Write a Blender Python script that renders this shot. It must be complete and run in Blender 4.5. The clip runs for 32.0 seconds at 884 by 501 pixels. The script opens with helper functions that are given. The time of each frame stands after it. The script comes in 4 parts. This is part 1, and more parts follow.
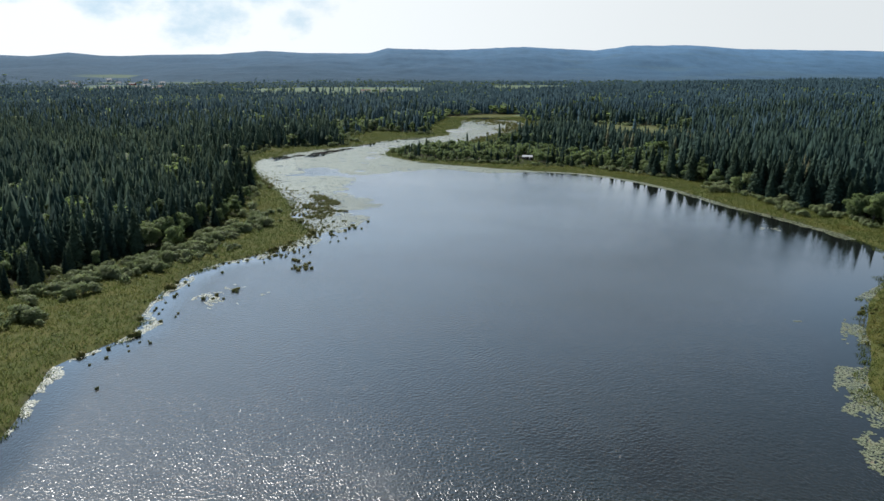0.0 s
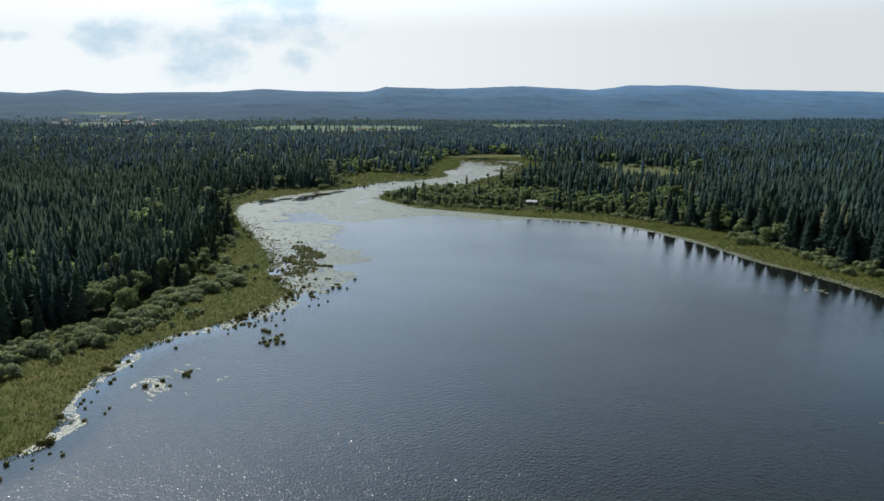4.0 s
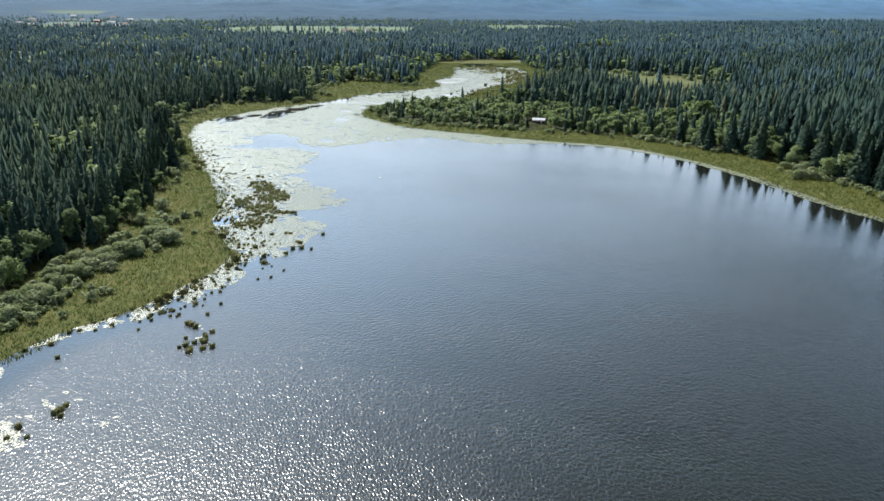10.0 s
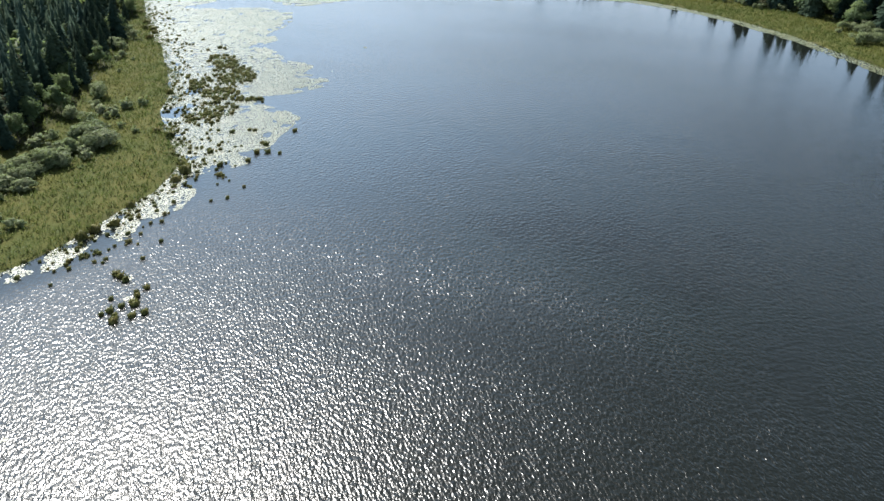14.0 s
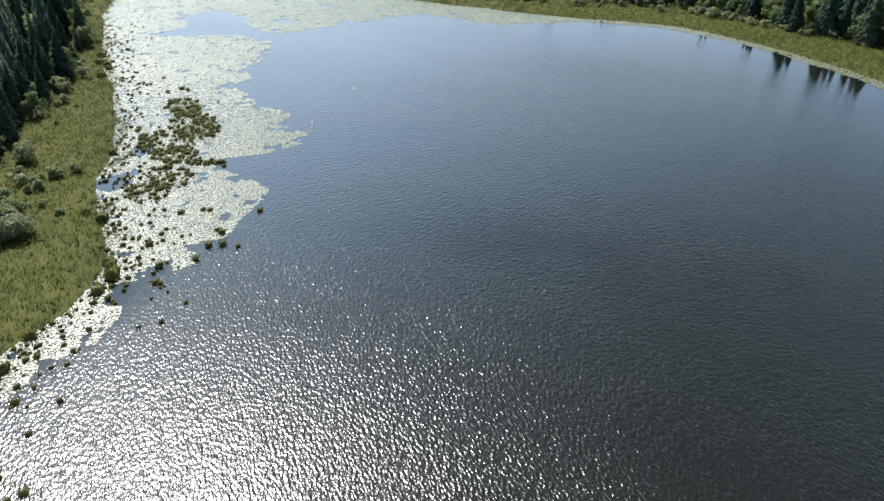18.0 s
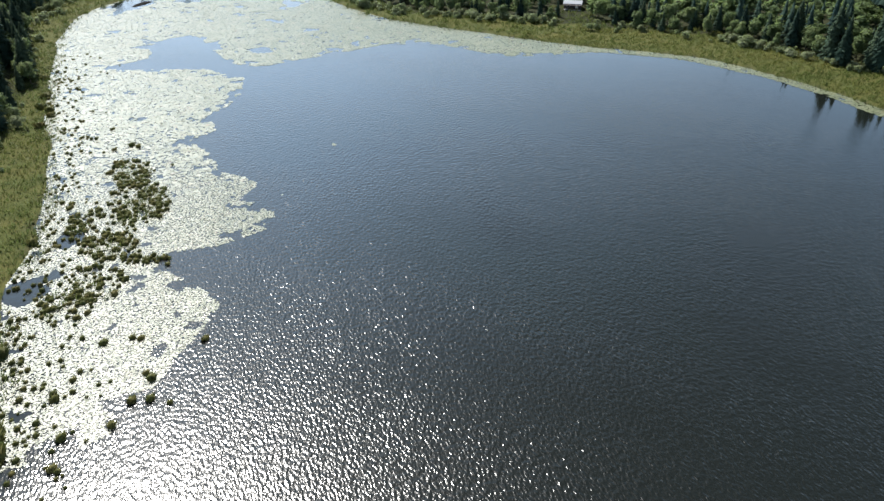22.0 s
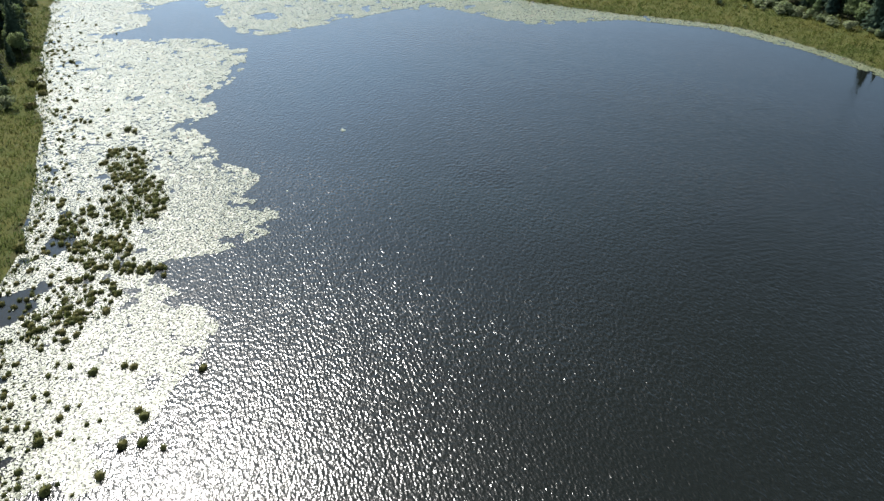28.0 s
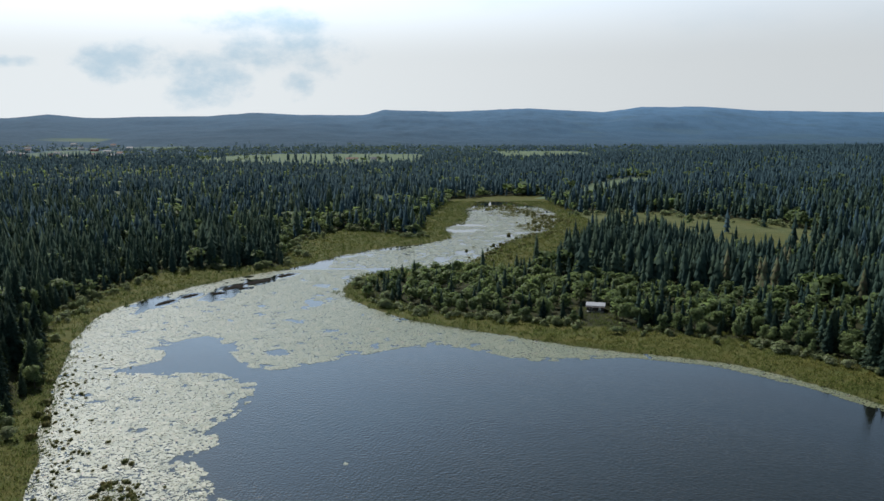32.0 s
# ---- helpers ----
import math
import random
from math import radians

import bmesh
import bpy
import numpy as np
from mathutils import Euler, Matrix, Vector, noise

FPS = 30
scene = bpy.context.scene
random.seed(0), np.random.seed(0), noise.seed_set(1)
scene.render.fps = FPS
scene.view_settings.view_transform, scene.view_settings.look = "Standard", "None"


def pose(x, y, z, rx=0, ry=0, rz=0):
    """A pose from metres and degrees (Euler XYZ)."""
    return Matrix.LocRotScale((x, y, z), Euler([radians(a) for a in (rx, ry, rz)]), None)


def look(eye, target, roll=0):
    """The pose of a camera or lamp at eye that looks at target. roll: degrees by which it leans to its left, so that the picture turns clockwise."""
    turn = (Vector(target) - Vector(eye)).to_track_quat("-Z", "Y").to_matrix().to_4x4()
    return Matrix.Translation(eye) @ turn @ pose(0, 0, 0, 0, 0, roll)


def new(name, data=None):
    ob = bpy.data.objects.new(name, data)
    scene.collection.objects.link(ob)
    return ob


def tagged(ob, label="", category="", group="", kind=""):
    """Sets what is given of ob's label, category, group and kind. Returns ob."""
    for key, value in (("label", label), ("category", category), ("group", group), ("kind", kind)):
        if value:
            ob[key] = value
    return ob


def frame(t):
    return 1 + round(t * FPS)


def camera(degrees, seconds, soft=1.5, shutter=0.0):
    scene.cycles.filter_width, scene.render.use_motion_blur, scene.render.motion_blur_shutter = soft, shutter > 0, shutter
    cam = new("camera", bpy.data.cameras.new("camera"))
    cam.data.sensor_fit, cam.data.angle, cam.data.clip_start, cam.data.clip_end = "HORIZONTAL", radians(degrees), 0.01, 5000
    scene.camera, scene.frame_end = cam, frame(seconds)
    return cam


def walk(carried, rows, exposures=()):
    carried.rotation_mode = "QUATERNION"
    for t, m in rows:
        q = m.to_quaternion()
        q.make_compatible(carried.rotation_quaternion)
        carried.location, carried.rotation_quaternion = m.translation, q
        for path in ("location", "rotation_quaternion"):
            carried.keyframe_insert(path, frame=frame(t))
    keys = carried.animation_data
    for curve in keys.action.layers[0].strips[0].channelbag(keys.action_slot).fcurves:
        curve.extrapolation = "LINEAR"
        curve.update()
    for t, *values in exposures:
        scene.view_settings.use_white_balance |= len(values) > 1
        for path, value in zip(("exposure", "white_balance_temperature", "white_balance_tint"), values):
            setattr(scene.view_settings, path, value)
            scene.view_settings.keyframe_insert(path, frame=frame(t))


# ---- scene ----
cam = camera(58.0, 32.0)
PATH = [
    (0, 0.00, -0.00, 74.81, -0.00, -13.50, -0.08),
    (0.5, 0.04, 6.19, 74.62, 0.01, -13.47, -0.05),
    (1, 0.22, 12.25, 74.47, 0.05, -13.46, -0.02),
    (1.5, 0.19, 17.91, 74.36, 0.05, -13.45, 0.01),
    (2, 0.29, 23.29, 74.34, 0.04, -13.45, 0.02),
    (2.5, 0.40, 28.79, 74.36, -0.01, -13.46, 0.03),
    (3, 0.28, 34.51, 74.39, -0.08, -13.48, 0.04),
    (3.5, 0.31, 40.75, 74.41, -0.12, -13.11, 0.08),
    (4, 0.09, 47.36, 74.17, -0.18, -10.83, 0.18),
    (4.5, 0.04, 53.62, 73.82, -0.23, -8.64, 0.28),
    (5, 0.48, 60.29, 73.71, -0.22, -7.95, 0.31),
    (5.6, 1.01, 68.31, 73.58, -0.20, -7.95, 0.35),
    (6, 1.36, 73.65, 73.49, -0.19, -8.05, 0.37),
    (6.5, 1.80, 80.33, 73.38, -0.18, -8.47, 0.40),
    (7, 1.66, 86.29, 73.25, -0.25, -9.13, 0.44),
    (7.5, 1.48, 92.12, 73.21, -0.34, -10.47, 0.45),
    (8, 1.44, 98.04, 73.35, -0.39, -11.84, 0.43),
    (8.5, 1.51, 104.16, 73.54, -0.41, -13.37, 0.39),
    (9, 1.26, 110.37, 73.64, -0.50, -14.83, 0.36),
    (9.5, 0.62, 116.51, 73.58, -0.65, -16.31, 0.34),
    (10, 0.07, 122.42, 73.52, -0.81, -17.68, 0.32),
    (10.5, 0.11, 128.20, 73.63, -0.83, -19.13, 0.29),
    (11, 0.18, 133.89, 73.80, -0.86, -20.60, 0.25),
    (11.5, 0.08, 139.60, 73.90, -0.93, -22.08, 0.17),
    (12, -0.06, 145.51, 73.85, -0.98, -23.48, 0.08),
    (12.5, -0.16, 151.47, 73.73, -1.03, -24.89, -0.01),
    (13, -0.36, 157.56, 73.56, -1.13, -26.28, -0.08),
    (13.5, -0.70, 164.01, 73.38, -1.25, -27.68, -0.16),
    (14, -0.49, 170.23, 73.24, -1.20, -28.75, -0.17),
    (14.6, -0.24, 177.69, 73.07, -1.13, -28.95, -0.19),
    (15, -0.07, 182.67, 72.96, -1.08, -28.92, -0.20),
    (15.5, 0.14, 188.89, 72.82, -1.03, -28.85, -0.21),
    (16, 0.01, 194.93, 72.64, -1.08, -28.76, -0.25),
    (16.5, -0.19, 200.88, 72.57, -1.17, -28.72, -0.27),
    (17, -0.24, 206.90, 72.58, -1.20, -28.70, -0.28),
    (17.5, -0.25, 212.95, 72.61, -1.24, -28.68, -0.30),
    (18, -0.26, 218.77, 72.70, -1.27, -28.69, -0.31),
    (18.5, -0.30, 224.33, 72.79, -1.32, -28.69, -0.32),
    (19, -0.26, 229.98, 72.97, -1.32, -28.74, -0.33),
    (19.5, -0.17, 235.53, 73.27, -1.34, -28.73, -0.30),
    (20, 0.03, 240.82, 73.78, -1.38, -28.79, -0.26),
    (20.5, 0.35, 246.22, 74.38, -1.40, -28.90, -0.25),
    (21, 0.72, 251.64, 75.00, -1.39, -29.04, -0.23),
    (21.5, 1.04, 257.00, 75.76, -1.38, -29.16, -0.20),
    (22, 1.24, 262.66, 76.59, -1.39, -29.36, -0.17),
    (22.5, 1.36, 267.99, 77.24, -1.42, -29.41, -0.16),
    (23, 1.40, 272.45, 77.70, -1.41, -29.47, -0.17),
    (23.5, 1.30, 275.85, 78.08, -1.37, -29.50, -0.19),
    (24, 1.19, 278.07, 78.46, -1.30, -29.51, -0.19),
    (24.5, 1.10, 279.29, 79.05, -1.20, -29.57, -0.20),
    (25.2, 0.79, 279.32, 79.45, -1.08, -29.50, -0.21),
    (25.9, 0.47, 279.35, 79.85, -0.97, -29.35, -0.22),
    (26.5, 0.21, 279.37, 80.20, -0.88, -29.30, -0.23),
    (27, 0.41, 279.17, 80.62, -0.73, -29.35, -0.24),
    (27.5, 0.57, 278.93, 80.80, -0.55, -31.49, -0.27),
    (28, 0.49, 279.16, 80.89, -0.45, -33.35, -0.31),
    (28.5, 0.51, 279.42, 80.90, -0.34, -33.35, -0.30),
    (29, 0.60, 279.66, 80.86, -0.22, -30.10, -0.26),
    (29.5, 0.68, 279.65, 80.56, -0.15, -26.54, -0.23),
    (30, 0.58, 279.44, 80.15, -0.13, -22.99, -0.19),
    (30.5, 0.47, 279.41, 79.82, -0.11, -19.49, -0.16),
    (31, 0.53, 279.48, 79.50, -0.06, -16.23, -0.14),
    (31.5, 0.62, 279.56, 79.19, -0.04, -12.57, -0.12),
    (32, 0.79, 279.71, 78.96, -0.01, -9.28, -0.11),
]


def aim(x, y, z, yaw, pitch, roll):
    a, b = radians(yaw), radians(pitch)
    way = Vector((-math.sin(a) * math.cos(b), math.cos(a) * math.cos(b), math.sin(b)))
    return look((x, y, z), Vector((x, y, z)) + way * 10, roll)


EXPOSURE = [(0, 0.25), (3, 0.25), (4, 0.1), (5, -0.1), (7, -0.2), (8, -0.12), (9, 0.32), (10, 0.9), (11, 1.0), (12, 1.0), (13.5, 0.9), (16, 0.78), (20, 0.74), (24, 0.7), (27, 0.74), (28.2, 0.62), (29, 0.72), (30, 0.92), (31, 1.12), (31.5, 0.32), (32, -0.08)]
walk(cam, [(t, aim(*row)) for t, *row in PATH], EXPOSURE)

# ---- world and sun ----
SUN_ELEV, SUN_AZ = 47.0, -28.0     # degrees; azimuth from +y, to the right positive


def make_world():
    w = bpy.data.worlds.new("sky")
    scene.world = w
    w.use_nodes = True
    nt = w.node_tree
    nt.nodes.clear()
    N, L = nt.nodes.new, nt.links.new

    def math_(op, a, b=None, c=None):
        n = N("ShaderNodeMath")
        n.operation = op
        for i, v in enumerate((a, b, c)):
            if v is None:
                continue
            if isinstance(v, (int, float)):
                n.inputs[i].default_value = v
            else:
                L(v, n.inputs[i])
        return n.outputs[0]

    def smooth(v, lo, hi):
        n = N("ShaderNodeMapRange")
        n.interpolation_type = "SMOOTHSTEP"
        n.inputs[1].default_value, n.inputs[2].default_value = lo, hi
        L(v, n.inputs[0])
        return n.outputs[0]

    out = N("ShaderNodeOutputWorld")
    co = N("ShaderNodeTexCoord")
    sky = N("ShaderNodeTexSky")
    sky.sky_type, sky.sun_disc = "NISHITA", False
    sky.sun_elevation, sky.sun_rotation = radians(SUN_ELEV), radians(SUN_AZ)
    sky.air_density, sky.dust_density = 1.0, 2.5
    clear = N("ShaderNodeBackground")
    clear.inputs[1].default_value = SKY_STRENGTH
    L(sky.outputs[0], clear.inputs[0])
    xyz = N("ShaderNodeSeparateXYZ")
    L(co.outputs["Generated"], xyz.inputs[0])
    up = xyz.outputs[2]
    az = math_("ARCTAN2", xyz.outputs[0], xyz.outputs[1])
    # thin white cloud veil, broken higher up
    scl = N("ShaderNodeMapping")
    scl.inputs["Scale"].default_value = (3.0, 3.0, 7.0)
    L(co.outputs["Generated"], scl.inputs[0])
    nz = N("ShaderNodeTexNoise")
    nz.inputs["Scale"].default_value, nz.inputs["Detail"].default_value, nz.inputs["Roughness"].default_value = 1.4, 7.0, 0.58
    L(scl.outputs[0], nz.inputs["Vector"])
    high = smooth(up, 0.12, 0.75)
    cover = math_("SUBTRACT", 1.0, math_("MULTIPLY", high, smooth(nz.outputs[0], 0.62, 0.36)))
    # grey-blue undersides of a bank of cumulus low over the hills
    fine = N("ShaderNodeTexNoise")
    fine.inputs["Scale"].default_value, fine.inputs["Detail"].default_value, fine.inputs["Roughness"].default_value = 7.0, 7.0, 0.6
    sc2 = N("ShaderNodeMapping")
    sc2.inputs["Scale"].default_value = (2.2, 2.2, 3.6)
    sc2.inputs["Location"].default_value = (0.35, 0.0, 0.12)
    L(co.outputs["Generated"], sc2.inputs[0])
    L(sc2.outputs[0], fine.inputs["Vector"])
    lobe = None
    for a, u, ra, ru in ((-0.367, 0.066, 0.050, 0.026), (-0.275, 0.047, 0.052, 0.030), (-0.180, 0.080, 0.090, 0.028), (-0.20, 0.112, 0.085, 0.018), (-0.175, 0.044, 0.025, 0.022), (-0.49, 0.064, 0.030, 0.008)):
        d = math_("ADD", math_("POWER", math_("DIVIDE", math_("SUBTRACT", az, a), ra), 2.0), math_("POWER", math_("DIVIDE", math_("SUBTRACT", up, u), ru), 2.0))
        d = math_("SUBTRACT", 1.0, d)
        lobe = d if lobe is None else math_("MAXIMUM", lobe, d)
    grey = smooth(math_("ADD", math_("MAXIMUM", lobe, -1.2), math_("MULTIPLY", math_("SUBTRACT", fine.outputs[0], 0.5), 5.0)), -0.3, 1.5)
    streak = math_("MULTIPLY", smooth(nz.outputs[0], 0.5, 0.75), smooth(up, 0.02, 0.2))
    white = N("ShaderNodeMix")
    white.data_type = "RGBA"
    white.inputs[6].default_value = (0.889, 0.944, 0.976, 1)
    white.inputs[7].default_value = (0.52, 0.69, 0.82, 1)
    L(math_("MAXIMUM", math_("MULTIPLY", grey, 0.9), math_("MULTIPLY", streak, 0.3)), white.inputs[0])
    veil = N("ShaderNodeBackground")
    # the veil is brightest on the sun's side and over the hills
    side = smooth(math_("ABSOLUTE", math_("SUBTRACT", az, radians(SUN_AZ))), 1.05, 0.10)
    level = math_("ADD", 1.0, math_("MULTIPLY", smooth(up, 0.07, 0.16), math_("ADD", 0.22, math_("MULTIPLY", side, 0.35))))
    level = math_("SUBTRACT", level, math_("MULTIPLY", smooth(up, 0.32, 0.66), 0.98))
    glow = math_("MULTIPLY", side, math_("MULTIPLY", smooth(up, 0.14, 0.26), smooth(up, 0.90, 0.30)))
    level = math_("ADD", level, math_("MULTIPLY", glow, 0.75))
    level = math_("SUBTRACT", level, math_("MULTIPLY", math_("SUBTRACT", 1.0, side), math_("ADD", math_("MULTIPLY", smooth(up, 0.24, 0.38), 0.26), 0.24)))
    L(math_("MULTIPLY", math_("MAXIMUM", level, 0.05), VEIL_STRENGTH), veil.inputs[1])
    blue = N("ShaderNodeMix")
    blue.data_type = "RGBA"
    L(smooth(up, 0.06, 0.32), blue.inputs[0])
    L(white.outputs[2], blue.inputs[6])
    blue.inputs[7].default_value = (0.54, 0.82, 1.17, 1)
    L(blue.outputs[2], veil.inputs[0])
    mix = N("ShaderNodeMixShader")
    L(cover, mix.inputs[0])
    L(clear.outputs[0], mix.inputs[1])
    L(veil.outputs[0], mix.inputs[2])
    L(mix.outputs[0], out.inputs[0])


SKY_STRENGTH, VEIL_STRENGTH = 0.07, 0.94
make_world()
sun = new("sun", bpy.data.lights.new("sun", "SUN"))
sun.data.energy, sun.data.angle, sun.data.color = 4.7, radians(0.6), (1.0, 0.97, 0.92)
_e, _a = radians(SUN_ELEV), radians(SUN_AZ)
sun.matrix_world = look((math.sin(_a) * math.cos(_e) * 500, math.cos(_a) * math.cos(_e) * 500, math.sin(_e) * 500), (0, 0, 0))


# ---- small tools ----
rng = np.random.default_rng(7)


def lattice(ix, iy, seed):
    h = (ix.astype(np.int64) * 374761393 + iy.astype(np.int64) * 668265263 + seed * 1442695041) & 0x7FFFFFFF
    h = ((h ^ (h >> 13)) * 1274126177) & 0x7FFFFFFF
    return ((h ^ (h >> 16)) & 0xFFFF) / 65535.0


def vnoise(x, y, seed=0):
    """Value noise from 0 to 1 at unit spacing."""
    x, y = np.asarray(x, float), np.asarray(y, float)
    ix, iy = np.floor(x), np.floor(y)
    fx, fy = x - ix, y - iy
    fx, fy = fx * fx * (3 - 2 * fx), fy * fy * (3 - 2 * fy)
    a, b = lattice(ix, iy, seed), lattice(ix + 1, iy, seed)
    c, d = lattice(ix, iy + 1, seed), lattice(ix + 1, iy + 1, seed)
    return (a * (1 - fx) + b * fx) * (1 - fy) + (c * (1 - fx) + d * fx) * fy


def fbm(x, y, seed=0, octaves=4):
    x, y = np.asarray(x, float), np.asarray(y, float)
    s, w, tot = 0.0, 1.0, 0.0
    for k in range(octaves):
        s, tot = s + w * vnoise(x * 2**k, y * 2**k, seed + k), tot + w
        w *= 0.5
    return s / tot


def spline(points, n=5, wobble=0.0, seed=0):
    """An open smooth line through the points, with a little unevenness."""
    p = np.array(points, float)
    q = np.vstack([2 * p[0] - p[1], p, 2 * p[-1] - p[-2]])
    out = []
    for i in range(1, len(q) - 2):
        for t in np.arange(n) / n:
            a, b, c, d = q[i - 1:i + 3]
            out.append(0.5 * (2 * b + (c - a) * t + (2 * a - 5 * b + 4 * c - d) * t * t + (3 * b - a - 3 * c + d) * t**3))
    out.append(p[-1])
    out = np.array(out)
    if wobble:
        out[:, 0] += (fbm(out[:, 0] / 9, out[:, 1] / 9, seed) - 0.5) * 2 * wobble
        out[:, 1] += (fbm(out[:, 0] / 9, out[:, 1] / 9, seed + 9) - 0.5) * 2 * wobble
    return out


def inside(p, poly):
    p, poly = np.asarray(p, float), np.asarray(poly, float)
    res = np.zeros(len(p), bool)
    x0, y0 = poly[:, 0], poly[:, 1]
    x1, y1 = np.roll(x0, -1), np.roll(y0, -1)
    for a, b, c, d in zip(x0, y0, x1, y1):
        if b == d:
            continue
        m = (b > p[:, 1]) != (d > p[:, 1])
        res ^= m & (p[:, 0] < (c - a) * (p[:, 1] - b) / (d - b) + a)
    return res


def dist(p, line):
    """How far each point lies from the line, in blocks small enough to stay quick."""
    p, line = np.asarray(p, float), np.asarray(line, float)
    out = np.empty(len(p))
    for i in range(0, len(p), 16384):
        x, y = p[i:i + 16384, 0].copy(), p[i:i + 16384, 1].copy()
        best = np.full(len(x), 1e18)
        for (ax, ay), (bx, by) in zip(line[:-1], line[1:]):
            ux, uy, dx, dy = bx - ax, by - ay, x - ax, y - ay
            t = (dx * ux + dy * uy) / max(ux * ux + uy * uy, 1e-9)
            np.clip(t, 0, 1, out=t)
            dx -= t * ux
            dy -= t * uy
            dx *= dx
            dy *= dy
            dx += dy
            np.minimum(best, dx, out=best)
        out[i:i + 16384] = np.sqrt(best)
    return out


def tri_mesh(name, v, f, mat, tint=None, smooth=False, normals=None):
    """A mesh from arrays of corners and triangles (or four-cornered faces). normals: soft ones, one a corner."""
    me = bpy.data.meshes.new(name)
    v, f = np.ascontiguousarray(v, np.float32), np.ascontiguousarray(f, np.int32)
    k = f.shape[1]
    me.vertices.add(len(v))
    me.vertices.foreach_set("co", v.ravel())
    me.loops.add(f.size)
    me.loops.foreach_set("vertex_index", f.ravel())
    me.polygons.add(len(f))
    me.polygons.foreach_set("loop_start", np.arange(0, f.size, k, dtype=np.int32))
    if smooth:
        me.polygons.foreach_set("use_smooth", np.ones(len(f), bool))
    me.update(calc_edges=True)
    for key, values in (tint or {}).items():
        at = me.attributes.new(key, "FLOAT", "POINT")
        at.data.foreach_set("value", np.ascontiguousarray(values, np.float32))
    if normals is not None:
        at = me.attributes.new("custom_normal", "FLOAT_VECTOR", "POINT")
        at.data.foreach_set("vector", np.ascontiguousarray(normals, np.float32).ravel())
        me.polygons.foreach_set("use_smooth", np.ones(len(f), bool))
    me.materials.append(mat)
    return me


def unit(a):
    return a / np.maximum(np.linalg.norm(a, axis=-1, keepdims=True), 1e-9)


def softened(v, f, out, seed=0, jitter=0.3):
    """A plant's corners and triangles with normals that follow its whole form (out), turned outwards."""
    v, f = np.asarray(v, float), np.array(f)
    n = unit(unit(np.asarray(out, float)) + np.random.default_rng(seed).normal(0, jitter, v.shape))
    g = np.cross(v[f[:, 1]] - v[f[:, 0]], v[f[:, 2]] - v[f[:, 0]])
    turn = (g * n[f].mean(1)).sum(1) < 0
    f[turn] = f[turn][:, ::-1]
    return v, f, n


def plant_mesh(name, template, mat):
    v, f, n = template
    return tri_mesh(name, v, f, mat, None, True, n)


def scatter(template, xyz, yaw, scale, tint, lean=None):
    """Many copies of a template's corners and triangles in one mesh's arrays. scale: n x 3."""
    tv, tf = template[:2]
    n, m = len(xyz), len(tv)
    c, s = np.cos(yaw)[:, None], np.sin(yaw)[:, None]
    x, y, z = (tv[None, :, i] * scale[:, i:i + 1] for i in range(3))
    v = np.stack([c * x - s * y, s * x + c * y, z], -1)
    if lean is not None:
        v[:, :, :2] += v[:, :, 2:3] * lean[:, None, :]
    v += xyz[:, None, :]
    f = tf[None] + (np.arange(n) * m)[:, None, None]
    res = v.reshape(-1, 3), f.reshape(-1, tf.shape[1]), np.repeat(tint, m)
    if len(template) < 3:
        return res
    x, y, z = (template[2][None, :, i] / scale[:, i:i + 1] for i in range(3))
    return *res, unit(np.stack([c * x - s * y, s * x + c * y, z], -1)).reshape(-1, 3)


def joined(chunks):
    """The arrays of all chunks: corners, faces, tints, and normals where they have them."""
    o, fs = 0, []
    for c in chunks:
        fs.append(c[1] + o)
        o += len(c[0])
    return np.vstack([c[0] for c in chunks]), np.vstack(fs), np.concatenate([c[2] for c in chunks]), *([np.vstack([c[3] for c in chunks])] if len(chunks[0]) > 3 else [])


def part(name, me, parent, label=""):
    ob = new(name, me)
    ob.parent = parent
    return tagged(ob, label)


# ---- materials ----
def material(name):
    m = bpy.data.materials.new(name)
    m.use_nodes = True
    nt = m.node_tree
    return m, nt, nt.nodes["Principled BSDF"]


def ramp(nt, fac, stops):
    r = nt.nodes.new("ShaderNodeValToRGB")
    el = r.color_ramp.elements
    while len(el) < len(stops):
        el.new(0.5)
    for e, (pos, col) in zip(el, stops):
        e.position, e.color = pos, (*col, 1)
    nt.links.new(fac, r.inputs[0])
    return r.outputs[0]


def noise_tex(nt, scale, detail=4.0, rough=0.55, stretch=None, where="Object"):
    co = nt.nodes.new("ShaderNodeTexCoord")
    n = nt.nodes.new("ShaderNodeTexNoise")
    n.inputs["Scale"].default_value, n.inputs["Detail"].default_value, n.inputs["Roughness"].default_value = scale, detail, rough
    src = co.outputs[where]
    if stretch:
        if len(stretch) > 3:
            turn = nt.nodes.new("ShaderNodeMapping")
            turn.inputs["Rotation"].default_value = (0, 0, radians(stretch[3]))
            nt.links.new(src, turn.inputs[0])
            src = turn.outputs[0]
        mp = nt.nodes.new("ShaderNodeMapping")
        mp.inputs["Scale"].default_value = stretch[:3]
        nt.links.new(src, mp.inputs[0])
        src = mp.outputs[0]
    nt.links.new(src, n.inputs["Vector"])
    return n.outputs[0]


def mixed(nt, fac, a, b, mode="MIX"):
    n = nt.nodes.new("ShaderNodeMix")
    n.data_type, n.blend_type = "RGBA", mode
    for v, i in ((fac, 0), (a, 6), (b, 7)):
        if isinstance(v, (int, float)):
            n.inputs[i].default_value = v
        elif isinstance(v, tuple):
            n.inputs[i].default_value = (*v, 1)
        else:
            nt.links.new(v, n.inputs[i])
    return n.outputs[2]


